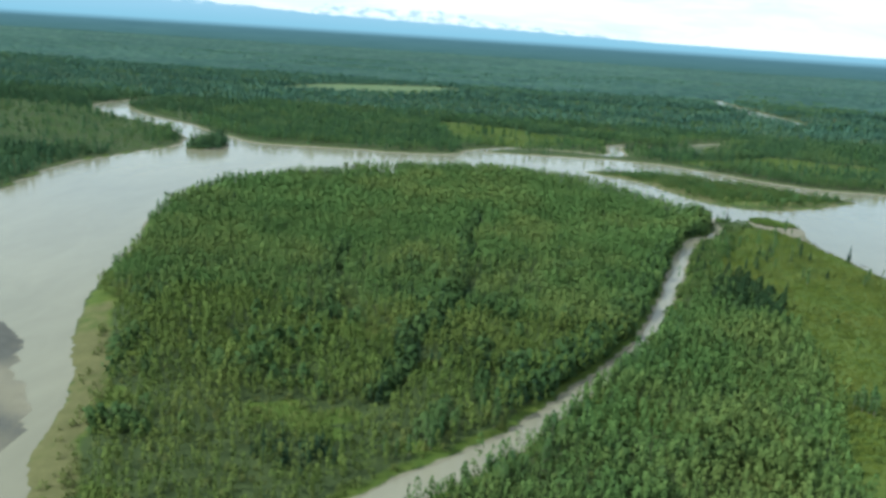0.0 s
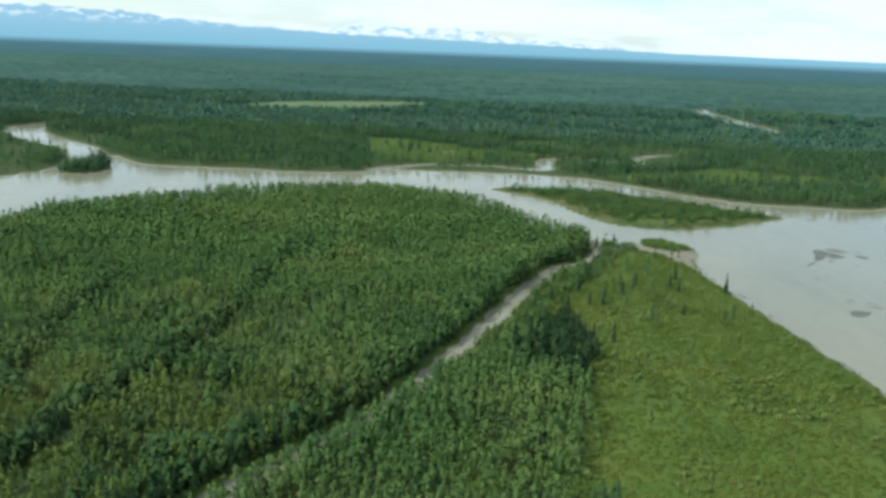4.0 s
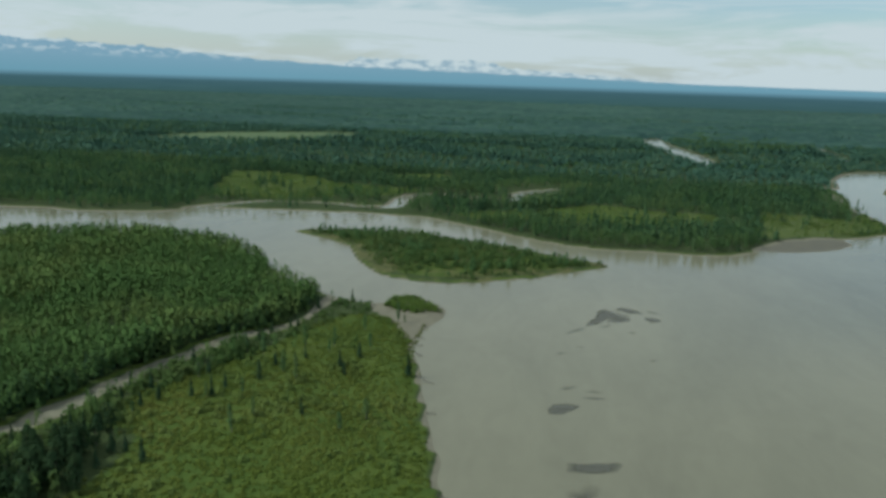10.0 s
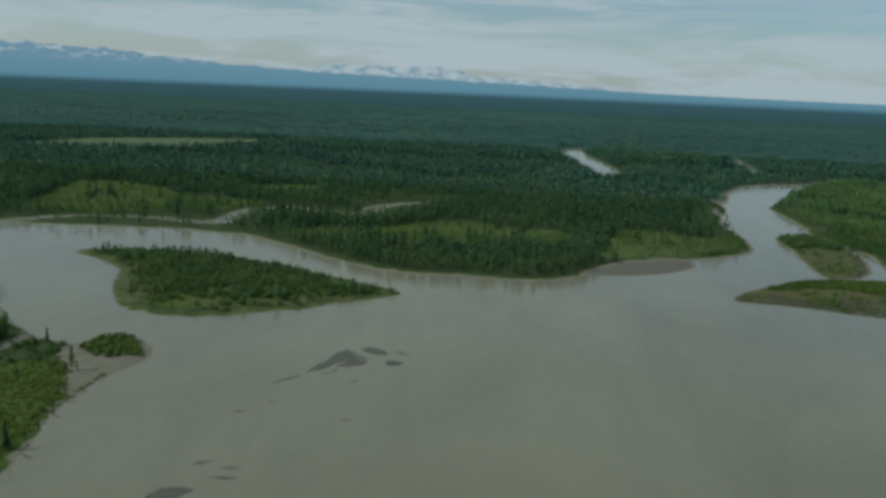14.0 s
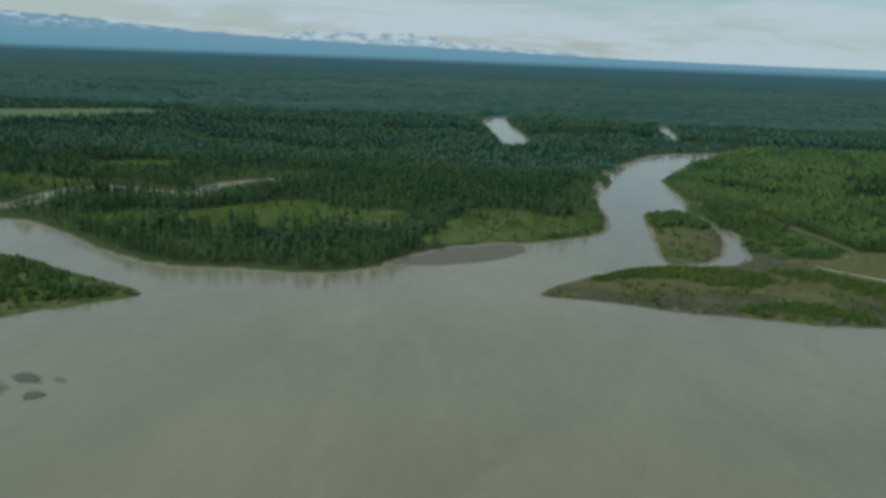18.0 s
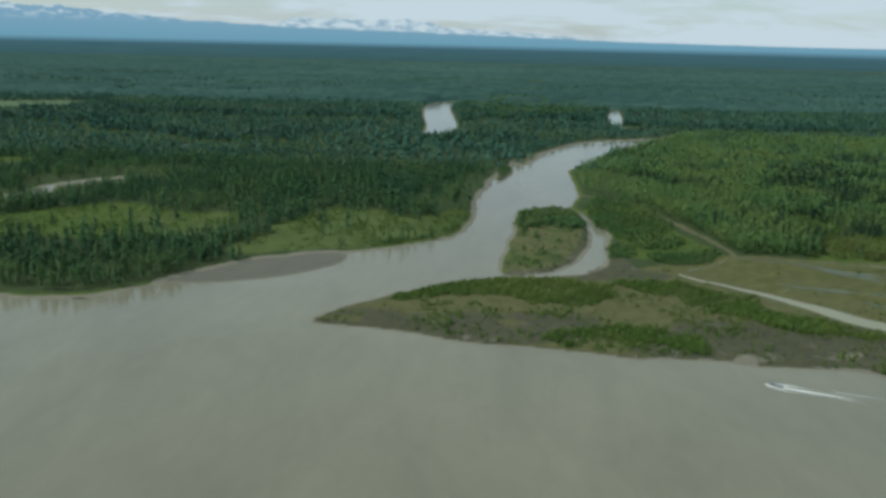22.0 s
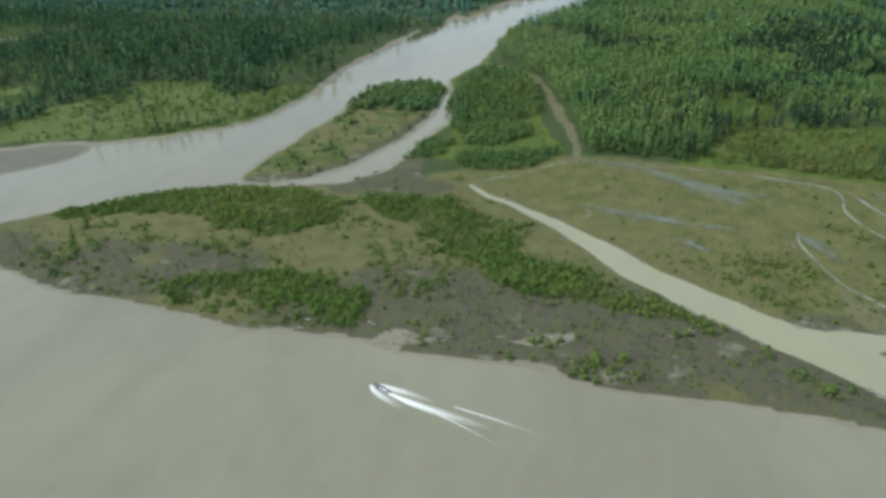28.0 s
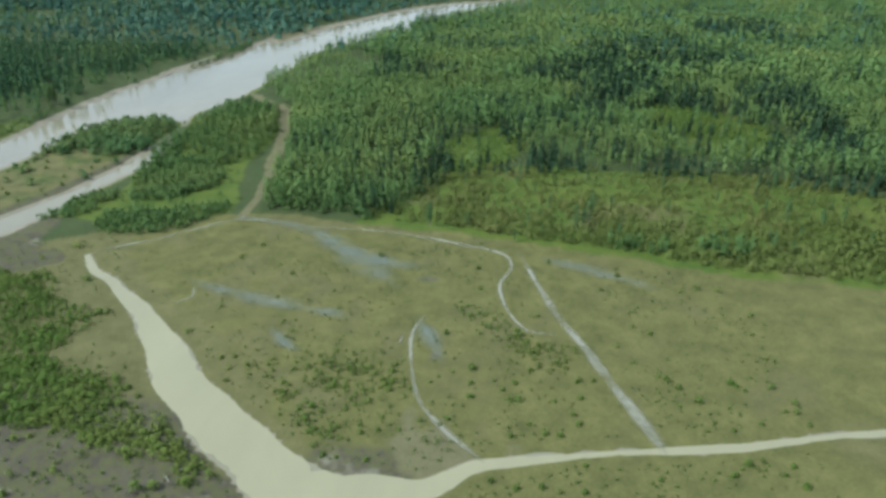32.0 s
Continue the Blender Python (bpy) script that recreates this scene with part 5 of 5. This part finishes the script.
    grow("slough_bushes", bush, (90, 365, 215, 640), 2.4, lambda p: (p.slough < -1.2) * (p.slough > -26) * (p.island > 3) * (p.point < 6) * (p.x > np.interp(p.y, [337, 432, 536, 605], [76, 111, 152, 185])) * (0.35 + 0.5 * step(lattice(p.x, p.y, 12, 89), -0.2, 0.4)), MAT["scrub_leaf"], "birch and willow shrubs along a dry slough", "shrubs", (0.4, 1.25))
    grow("spit_willows", bush, (215, 600, 265, 645), 1.9, lambda p: step(p.spit_bush, -1, 1) * 0.9, MAT["willow"], "bright green willow clump on a sand spit", "shrubs", (0.6, 1.1))


forests()


# ---- single things ----
def part(name, verts, faces, mat, parent, label="", normals=None, smooth_faces=False):
    me = mesh_of(name, verts, faces, mat, smooth_faces)
    if normals is not None:
        soften(me, normals)
    ob = new(name, me)
    ob.parent = parent
    if label:
        tagged(ob, label)
    return ob


def tube(a, b, ra, rb, sides=6):
    """Corner rows of a tapered limb from a to b, with its end capped."""
    a, b = np.array(a, float), np.array(b, float)
    d = (b - a) / (np.linalg.norm(b - a) + 1e-9)
    u = np.cross(d, [0.3, 0.9, 0.2])
    u /= np.linalg.norm(u)
    w = np.cross(d, u)
    ang = np.arange(sides) * 2 * np.pi / sides
    ring = np.cos(ang)[:, None] * u + np.sin(ang)[:, None] * w
    lo, hi = a + ra * ring, b + rb * ring
    rows = []
    for i in range(sides):
        j = (i + 1) % sides
        rows += [lo[i], lo[j], hi[j], lo[i], hi[j], hi[i], hi[i], hi[j], b]
    return np.array(rows)


def tri(rows):
    return np.arange(len(rows)).reshape(-1, 3)


def tree_form(kind, r):
    """One tree of its kind at the origin: an Empty with a trunk with limbs and a crown."""
    root = new(kind)
    if kind == "spruce_tree":
        h = r.uniform(9.0, 11.0)
        wood = [tube((0, 0, -0.6), (0.1, 0, h * 0.97), 0.16, 0.03)]
        for k in range(10):
            a, z = r.uniform(0, 6.28), h * r.uniform(0.12, 0.8)
            reach = 1.2 * (1 - z / h) + 0.2
            wood.append(tube((0, 0, z), (reach * math.cos(a), reach * math.sin(a), z - 0.15), 0.035, 0.01, 4))
        v, nn = spruce_crown(r, 210, h, r.uniform(0.8, 1.15), 0.48)
        bark, leaf = MAT["dark_bark"], MAT["needle_one"]
    else:
        h = r.uniform(9.5, 12.5)
        lean = r.uniform(-0.4, 0.4)
        wood = [tube((0, 0, -0.6), (lean, 0.1, h * 0.9), 0.17, 0.03)]
        for k in range(9):
            a, z = r.uniform(0, 6.28), h * r.uniform(0.3, 0.8)
            reach = r.uniform(0.7, 1.4)
            wood.append(tube((lean * z / h, 0, z), (lean * z / h + reach * math.cos(a), reach * math.sin(a), z + 0.9), 0.05, 0.015, 4))
        v, nn = broad_crown(r, 170, h, r.uniform(1.1, 1.6), r.uniform(0.12, 0.25), 0.48)
        bark, leaf = MAT["bark"], MAT["broad_one"]
        if kind == "cottonwood_tree":
            v, nn = broad_crown(r, 280, h * 1.1, r.uniform(2.3, 3.1), 0.08, 0.6)
            bark, leaf = MAT["dark_bark"], MAT["shaded_cottonwood_one"]
    wood = np.concatenate(wood)
    part("trunk", wood, tri(wood), bark, root)
    part("crown", v, tri(v), leaf, root, "", nn)
    return root


def bush_form(r):
    root = new("willow_bush")
    h = r.uniform(1.4, 2.0)
    wood = np.concatenate([tube((0, 0, -0.2), (0.5 * h * math.cos(a), 0.5 * h * math.sin(a), 0.8 * h), 0.03, 0.01, 4) for a in r.uniform(0, 6.28, 5)])
    part("stems", wood, tri(wood), MAT["bark"], root)
    v, nn = broad_crown(r, 90, h, r.uniform(0.9, 1.3), 0.0, 0.34, False)
    part("foliage", v, tri(v), MAT["willow_one"], root, "", nn)
    return root


def plant(makers, places, label, category, group, r, sizes=(0.8, 1.15)):
    """Sets single plants at plan places: each form once, then copies of it."""
    forms = [None] * len(makers)
    z = Plan([p[0] for p in places], [p[1] for p in places]).height()
    for (x, y), h in zip(places, z):
        k = int(r.integers(0, len(makers)))
        s = r.uniform(*sizes)
        m = Matrix.LocRotScale((x, y, h), Euler((0, 0, r.uniform(0, 6.28))), (s, s, s))
        if forms[k] is None:
            forms[k] = tagged(makers[k](), label, category, group)
            forms[k].matrix_basis = Matrix.LocRotScale((x, y, h), Euler((0, 0, r.uniform(0, 6.28))), None)
        else:
            copy_thing(forms[k], m)


def chosen(box, gap, keep, r, most):
    """Plan places in a rectangle that satisfy keep, at most so many."""
    x, y = scatter(*box, gap, r)
    k = keep(Plan(x, y)) > r.uniform(0, 1, len(x))
    at = np.stack([x[k], y[k]], -1)
    return at[r.permutation(len(at))[:most]]


def single_plants():
    r = np.random.default_rng(23)
    spruces = [lambda: tree_form("spruce_tree", r)] * 5
    birches = [lambda: tree_form("birch_tree", r)] * 6
    bushes = [lambda: bush_form(r)] * 6
    point = [(140, 477), (149, 478), (158, 467), (154, 460), (142, 466), (170, 472), (180, 483), (178, 474), (166, 497), (152, 511), (192, 512), (191, 494), (203, 523), (201, 514),
             (176, 538), (172, 543), (184, 569), (181, 565), (201, 622), (222, 516), (226, 508), (228, 530), (220, 465), (152, 351), (255, 514), (186, 600), (174, 556)]
    plant(spruces, point, "slender dark green spruce in a wet meadow", "tree", "spruces on the point", r, (0.75, 1.2))
    woods = [lambda: tree_form("cottonwood_tree", r)] * 5
    plant(woods, [(149 + r.normal(0, 8), 398 + r.normal(0, 16)) for _ in range(48)], "full dark green cottonwood in a dense clump, shade in its leaf colour", "tree", "cottonwood clump", r, (0.85, 1.2))
    grove = [(148 + r.normal(0, 10), 408 + r.normal(0, 20)) for _ in range(36)]
    plant(spruces, grove, "dark green spruce in a dense clump", "tree", "spruce clump", r, (0.9, 1.3))
    plant(birches, chosen((0, 190, 172, 450), 5.0, lambda p: (p.y < 365) * (p.slough < -3) * (p.slough > -16) * (p.x > np.interp(p.y, [150, 195, 251, 337, 432, 536, 605], [-40, -20, 23, 76, 111, 152, 185])), r, 75),
          "leafy green birch on the slough bank", "tree", "birches on the slough bank", r)
    plant(birches, chosen((150, 440, 250, 600), 6.0, lambda p: (p.point > 0) * 0.10, r, 20), "small leafy birch in a wet meadow", "tree", "birches on the point", r, (0.5, 1.0))
    edge = smooth([(866, 962, 0), (883, 1001, 0), (904, 1039, 0), (932, 1064, 0), (960, 1082, 0), (1012, 1122, 0)], 8, False)
    plant(birches, [(x + r.normal(0, 2), y + r.normal(0, 2)) for x, y, _ in edge], "tall green birch at the forest edge", "tree", "birches at the forest edge", r, (0.9, 1.2))
    plant(birches, chosen((876, 915, 950, 1060), 5.5, lambda p: (p.gravel < -4) * (p.scrub < 4) * 0.6, r, 65), "green birch among mixed scrub", "tree", "birches by the gravel bar", r, (0.6, 1.1))
    knot = [(911, 937), (915, 940), (923, 938), (908, 941), (913, 945), (918, 944), (910, 948), (920, 948), (906, 946), (911, 968), (934, 971), (984, 1006), (989, 1003), (980, 1010), (1064, 1034), (1068, 1030), (1086, 1013), (956, 1077), (1055, 1169)]
    plant(spruces, knot, "full dark green spruce beside a scrub clearing", "tree", "spruces by the clearing", r, (1.25, 1.75))
    plant(spruces, chosen((935, 980, 1110, 1120), 6.0, lambda p: (p.scrub > 0) * step(p.y, 975, 1000) * 0.26 * step(lattice(p.x, p.y, 22, 79), -0.3, 0.2), r, 110), "scattered dark spruce in a scrub clearing", "tree", "spruces in the clearing", r, (0.6, 1.1))
    plant(birches, chosen((940, 920, 1130, 1125), 6.0, lambda p: (p.scrub > 2) * 0.14, r, 70), "small leafy birch in a scrub clearing", "tree", "birches in the clearing", r, (0.35, 0.8))
    west = lambda p: p.x < np.interp(p.y, [150, 195, 251, 337, 432, 536, 605], [-40, -20, 23, 76, 111, 152, 185])
    alders = [lambda: tree_form("alder_tree", r)] * 5
    lone = [(640 + r.normal(0, 5), 1024 + r.normal(0, 3)) for _ in range(9)] + [(668 + r.normal(0, 3), 1081 + r.normal(0, 3)) for _ in range(5)] + [(618, 1030), (612, 1026)]
    plant(birches, lone, "tall leafy birch in a riverside meadow clump", "tree", "birches in the riverside meadow", r, (1.1, 1.5))
    plant(alders, [(158 + r.normal(0, 2.2), 279 + r.normal(0, 2.2)) for _ in range(7)], "dark green alder standing alone in a wet meadow", "tree", "alders in the meadow", r, (0.5, 0.75))
    poplars = [lambda: tree_form("poplar_tree", r)] * 4
    plant(alders, chosen((130, 800, 520, 900), 5.0, lambda p: (-p.water > 9) * (-p.water < 24) * (p.mid < -20) * 0.7, r, 120), "green alder on the muddy river bank", "tree", "alders on the river bank", r, (0.8, 1.15))
    plant(spruces, chosen((150, 960, 420, 1060), 6.0, lambda p: (p.low > 0) * (-p.water > 4) * 0.35, r, 60), "dark spruce spire beside a winding creek", "tree", "spruces along the creek", r, (0.9, 1.4))
    plant(poplars, chosen((-30, 215, 130, 430), 5.0, lambda p: west(p) * (p.slough < -4) * (p.slough > -14) * 0.8, r, 70), "leafy young poplar on the island shore", "tree", "poplars on the island shore", r, (0.7, 1.0))
    plant(bushes, chosen((860, 790, 1060, 905), 4.0, lambda p: (p.gravel > 3) * (-p.water > 3) * (p.rills < -2) * (0.02 + 0.3 * step(845 - p.y + 25 * lattice(p.x, p.y, 14, 82), 0, 20)), r, 140), "low green willow bush on sandy gravel", "bush", "willows on the bar", r, (0.35, 0.8))
    plant(bushes, chosen((640, 745, 900, 812), 5.0, lambda p: (p.gravel > 3) * (-p.water > 3) * 0.18, r, 100), "low green willow bush on grey gravel", "bush", "willows on the bar", r, (0.3, 0.75))
    plant(bushes, [(865, 751), (869, 750), (872, 749), (846, 756), (866, 770), (857, 764), (861, 767), (880, 760)], "rounded green willow bush at the edge of the bar", "bush", "willows on the bar", r, (1.0, 1.7))
    plant(bushes, chosen((700, 885, 775, 990), 5.0, lambda p: (p.side > 4) * 0.4, r, 50), "low willow bush on a gravel islet", "bush", "willows on the islet", r, (0.5, 1.0))


single_plants()


def fallen_trees():
    """Bank-side trees that have slid into the river, roots ashore."""
    r = np.random.default_rng(37)
    shore = smooth([(249, 560, 0), (257, 527, 0), (270, 478, 0), (278, 443, 0), (285, 407, 0)], 5, False)
    for x, y, _ in shore[r.permutation(len(shore))[:8]]:
        ob = tagged(new("fallen_tree"), "bare fallen tree leaning from the bank into the river", "log", "fallen trees on the shore")
        ob.matrix_basis = pose(x + r.uniform(-1, 2), y + r.normal(0, 3), 0.5, 0, 6, r.uniform(-25, 30))
        n = r.uniform(2.5, 6)
        v = tube((-1.5, 0, 0.3), (n, r.uniform(-0.4, 0.4), 0.0), 0.2, 0.05)
        part("trunk", v, tri(v), MAT["dark_bark"], ob)
        v = np.concatenate([tube((n * t, 0, 0.1), (n * t + 0.8, 0.9 * s, 0.35), 0.05, 0.012, 4) for t, s in ((0.5, 1), (0.6, -1), (0.75, 1), (0.85, -1))])
        part("branches", v, tri(v), MAT["dark_bark"], ob)


fallen_trees()


def driftwood():
    r = np.random.default_rng(31)
    spots = [(904, 784), (902, 780), (946, 846), (934, 831), (18, 241), (895, 776)] + [tuple(q) for q in chosen((720, 745, 900, 790), 6.0, lambda p: (-p.water > 1.0) * (-p.water < 22) * 0.3, r, 9)]
    z = Plan([p[0] for p in spots], [p[1] for p in spots]).height()
    for (x, y), h in zip(spots, z):
        root = tagged(new("driftwood_log"), "bleached grey driftwood log lying on gravel", "log", "driftwood on the bar")
        root.matrix_basis = pose(x, y, max(h, 0.0), 0, 0, r.uniform(0, 360))
        n = r.uniform(2.0, 4.5)
        v = tube((-n / 2, 0, 0.15), (n / 2, r.uniform(-0.3, 0.3), 0.2), 0.15, 0.06)
        part("log", v, tri(v), MAT["drift"], root)
        v = np.concatenate([tube((-n / 2 + 0.1, 0, 0.18), (-n / 2 - 0.4, 0.5 * math.cos(a), 0.25 + 0.45 * max(0, math.sin(a))), 0.09, 0.02, 4) for a in r.uniform(-0.5, 3.6, 5)])
        part("root_plate", v, tri(v), MAT["drift"], root)


driftwood()


def river_boat():
    """An open flat-bottomed aluminium skiff, running, with its wake on the water."""
    x, y, heading = 811.0, 735.5, 154.0
    boat = tagged(new("river_boat"), "open aluminium river skiff with an outboard motor, under way", "boat")
    boat.matrix_basis = pose(x, y, 0.02, 0, 0, heading)
    # hull stations from stern (-3) to bow (3): half beam, floor, gunwale
    st = [(-3.0, 0.95, -0.05, 0.62), (-1.0, 1.02, -0.08, 0.64), (1.0, 0.95, -0.05, 0.70), (2.2, 0.60, 0.12, 0.82), (3.0, 0.10, 0.48, 0.95)]
    bm = bmesh.new()
    rows = []
    for sx, hb, lo, hi in st:
        outer = [(sx, -hb, hi), (sx, -hb * 0.8, lo), (sx, 0, lo - 0.05), (sx, hb * 0.8, lo), (sx, hb, hi)]
        inner = [(sx, hb * 0.93, hi), (sx, hb * 0.74, lo + 0.08), (sx, 0, lo + 0.08), (sx, -hb * 0.74, lo + 0.08), (sx, -hb * 0.93, hi)]
        rows.append([bm.verts.new(c) for c in outer + inner])
    for a, b in zip(rows[:-1], rows[1:]):
        for k in range(10):
            bm.faces.new((a[k], a[(k + 1) % 10], b[(k + 1) % 10], b[k]))
    bm.faces.new(rows[0])
    bm.faces.new(rows[-1][::-1])

    def put(name, bm, mat, parent, label=""):
        me = bpy.data.meshes.new(name)
        bmesh.ops.recalc_face_normals(bm, faces=bm.faces)
        bm.to_mesh(me)
        bm.free()
        me.materials.append(mat)
        ob = new(name, me)
        ob.parent = parent
        return tagged(ob, label) if label else ob

    def block(name, centre, size, mat, parent, label="", bevel=0.04):
        bm = bmesh.new()
        bmesh.ops.create_cube(bm, size=1, matrix=Matrix.LocRotScale(centre, None, size))
        bmesh.ops.bevel(bm, geom=bm.edges[:], offset=bevel, segments=2, affect="EDGES")
        return put(name, bm, mat, parent, label)

    put("hull", bm, MAT["hull"], boat, "bare aluminium hull")
    for sx in (-2.0, -0.3, 1.3):
        block("bench", (sx, 0, 0.36), (0.35, 1.5, 0.08), MAT["seat"], boat, "grey bench seat", 0.02)
    console = block("console", (0.4, 0.35, 0.65), (0.45, 0.55, 0.6), MAT["dark_paint"], boat, "dark steering console")
    block("windscreen", (0.62, 0.35, 1.08), (0.03, 0.5, 0.28), MAT["seat"], console, "", 0.008)
    motor = block("outboard_motor", (-3.25, 0, 0.78), (0.42, 0.36, 0.55), MAT["dark_paint"], boat, "black outboard motor", 0.08)
    block("motor_leg", (-3.2, 0, 0.2), (0.16, 0.1, 0.8), MAT["dark_paint"], motor, "", 0.02)

    # wake: a broad frothy tail astern, two spray wings at the bow, two thin outer wave lines
    def froth(name, line, label, strength):
        line = smooth(line, 6, False)
        n = len(line)
        d = np.gradient(line[:, :2], axis=0)
        d /= np.linalg.norm(d, axis=1, keepdims=True)
        side = np.stack([-d[:, 1], d[:, 0]], -1)
        v, f = [], []
        along = np.linspace(0, 1, n)
        for k in np.linspace(-1, 1, 9):
            xy = line[:, :2] + side * (0.5 * k * line[:, 2])[:, None]
            v.append(np.column_stack([xy, np.full(n, 0.03 + 0.05 * (1 - abs(k)))]))
            f.append(np.cos(0.5 * np.pi * k) ** 1.5 * strength * (1 - along ** 1.6) - 0.25 * abs(k) ** 3 - 0.15 * along)
        me = mesh_of(name, np.concatenate(v), grid_faces(n, 9), MAT["foam"], True)
        attribute(me, "froth", np.concatenate(f))
        ob = tagged(new(name, me), label, "wake", kind="structure")
        ob.matrix_basis = pose(x, y, 0, 0, 0, heading)

    froth("wake_tail", [(-3, 0, 1.6), (-8, -0.3, 3.0), (-14, -1.0, 4.4), (-22, -2.4, 5.2), (-31, -4.2, 5.2), (-44, -6.4, 5.2)], "white froth of a boat wake on brown water", 1.2)
    froth("wake_wing", [(3.4, 0.3, 1.2), (1.2, 1.4, 3.2), (-3, 2.2, 4.6), (-9, 2.6, 4.4), (-14, 2.4, 3.4)], "white spray thrown aside by a boat", 1.0)
    froth("wake_wing", [(3.4, -0.3, 1.2), (0, -1.5, 3.2), (-6, -2.9, 4.6), (-13, -4.2, 4.0), (-21, -5.4, 2.4)], "white spray thrown aside by a boat", 1.05)
    froth("wake_line", [(-22, -6.4, 0.8), (-36, -9.1, 1.9), (-51, -11.5, 1.6)], "thin pale outer wave line of a boat wake", 0.75)
    froth("wake_line", [(-15, -1.4, 0.8), (-29, -1.3, 1.7), (-46, -0.7, 1.4)], "thin pale outer wave line of a boat wake", 0.75)


river_boat()
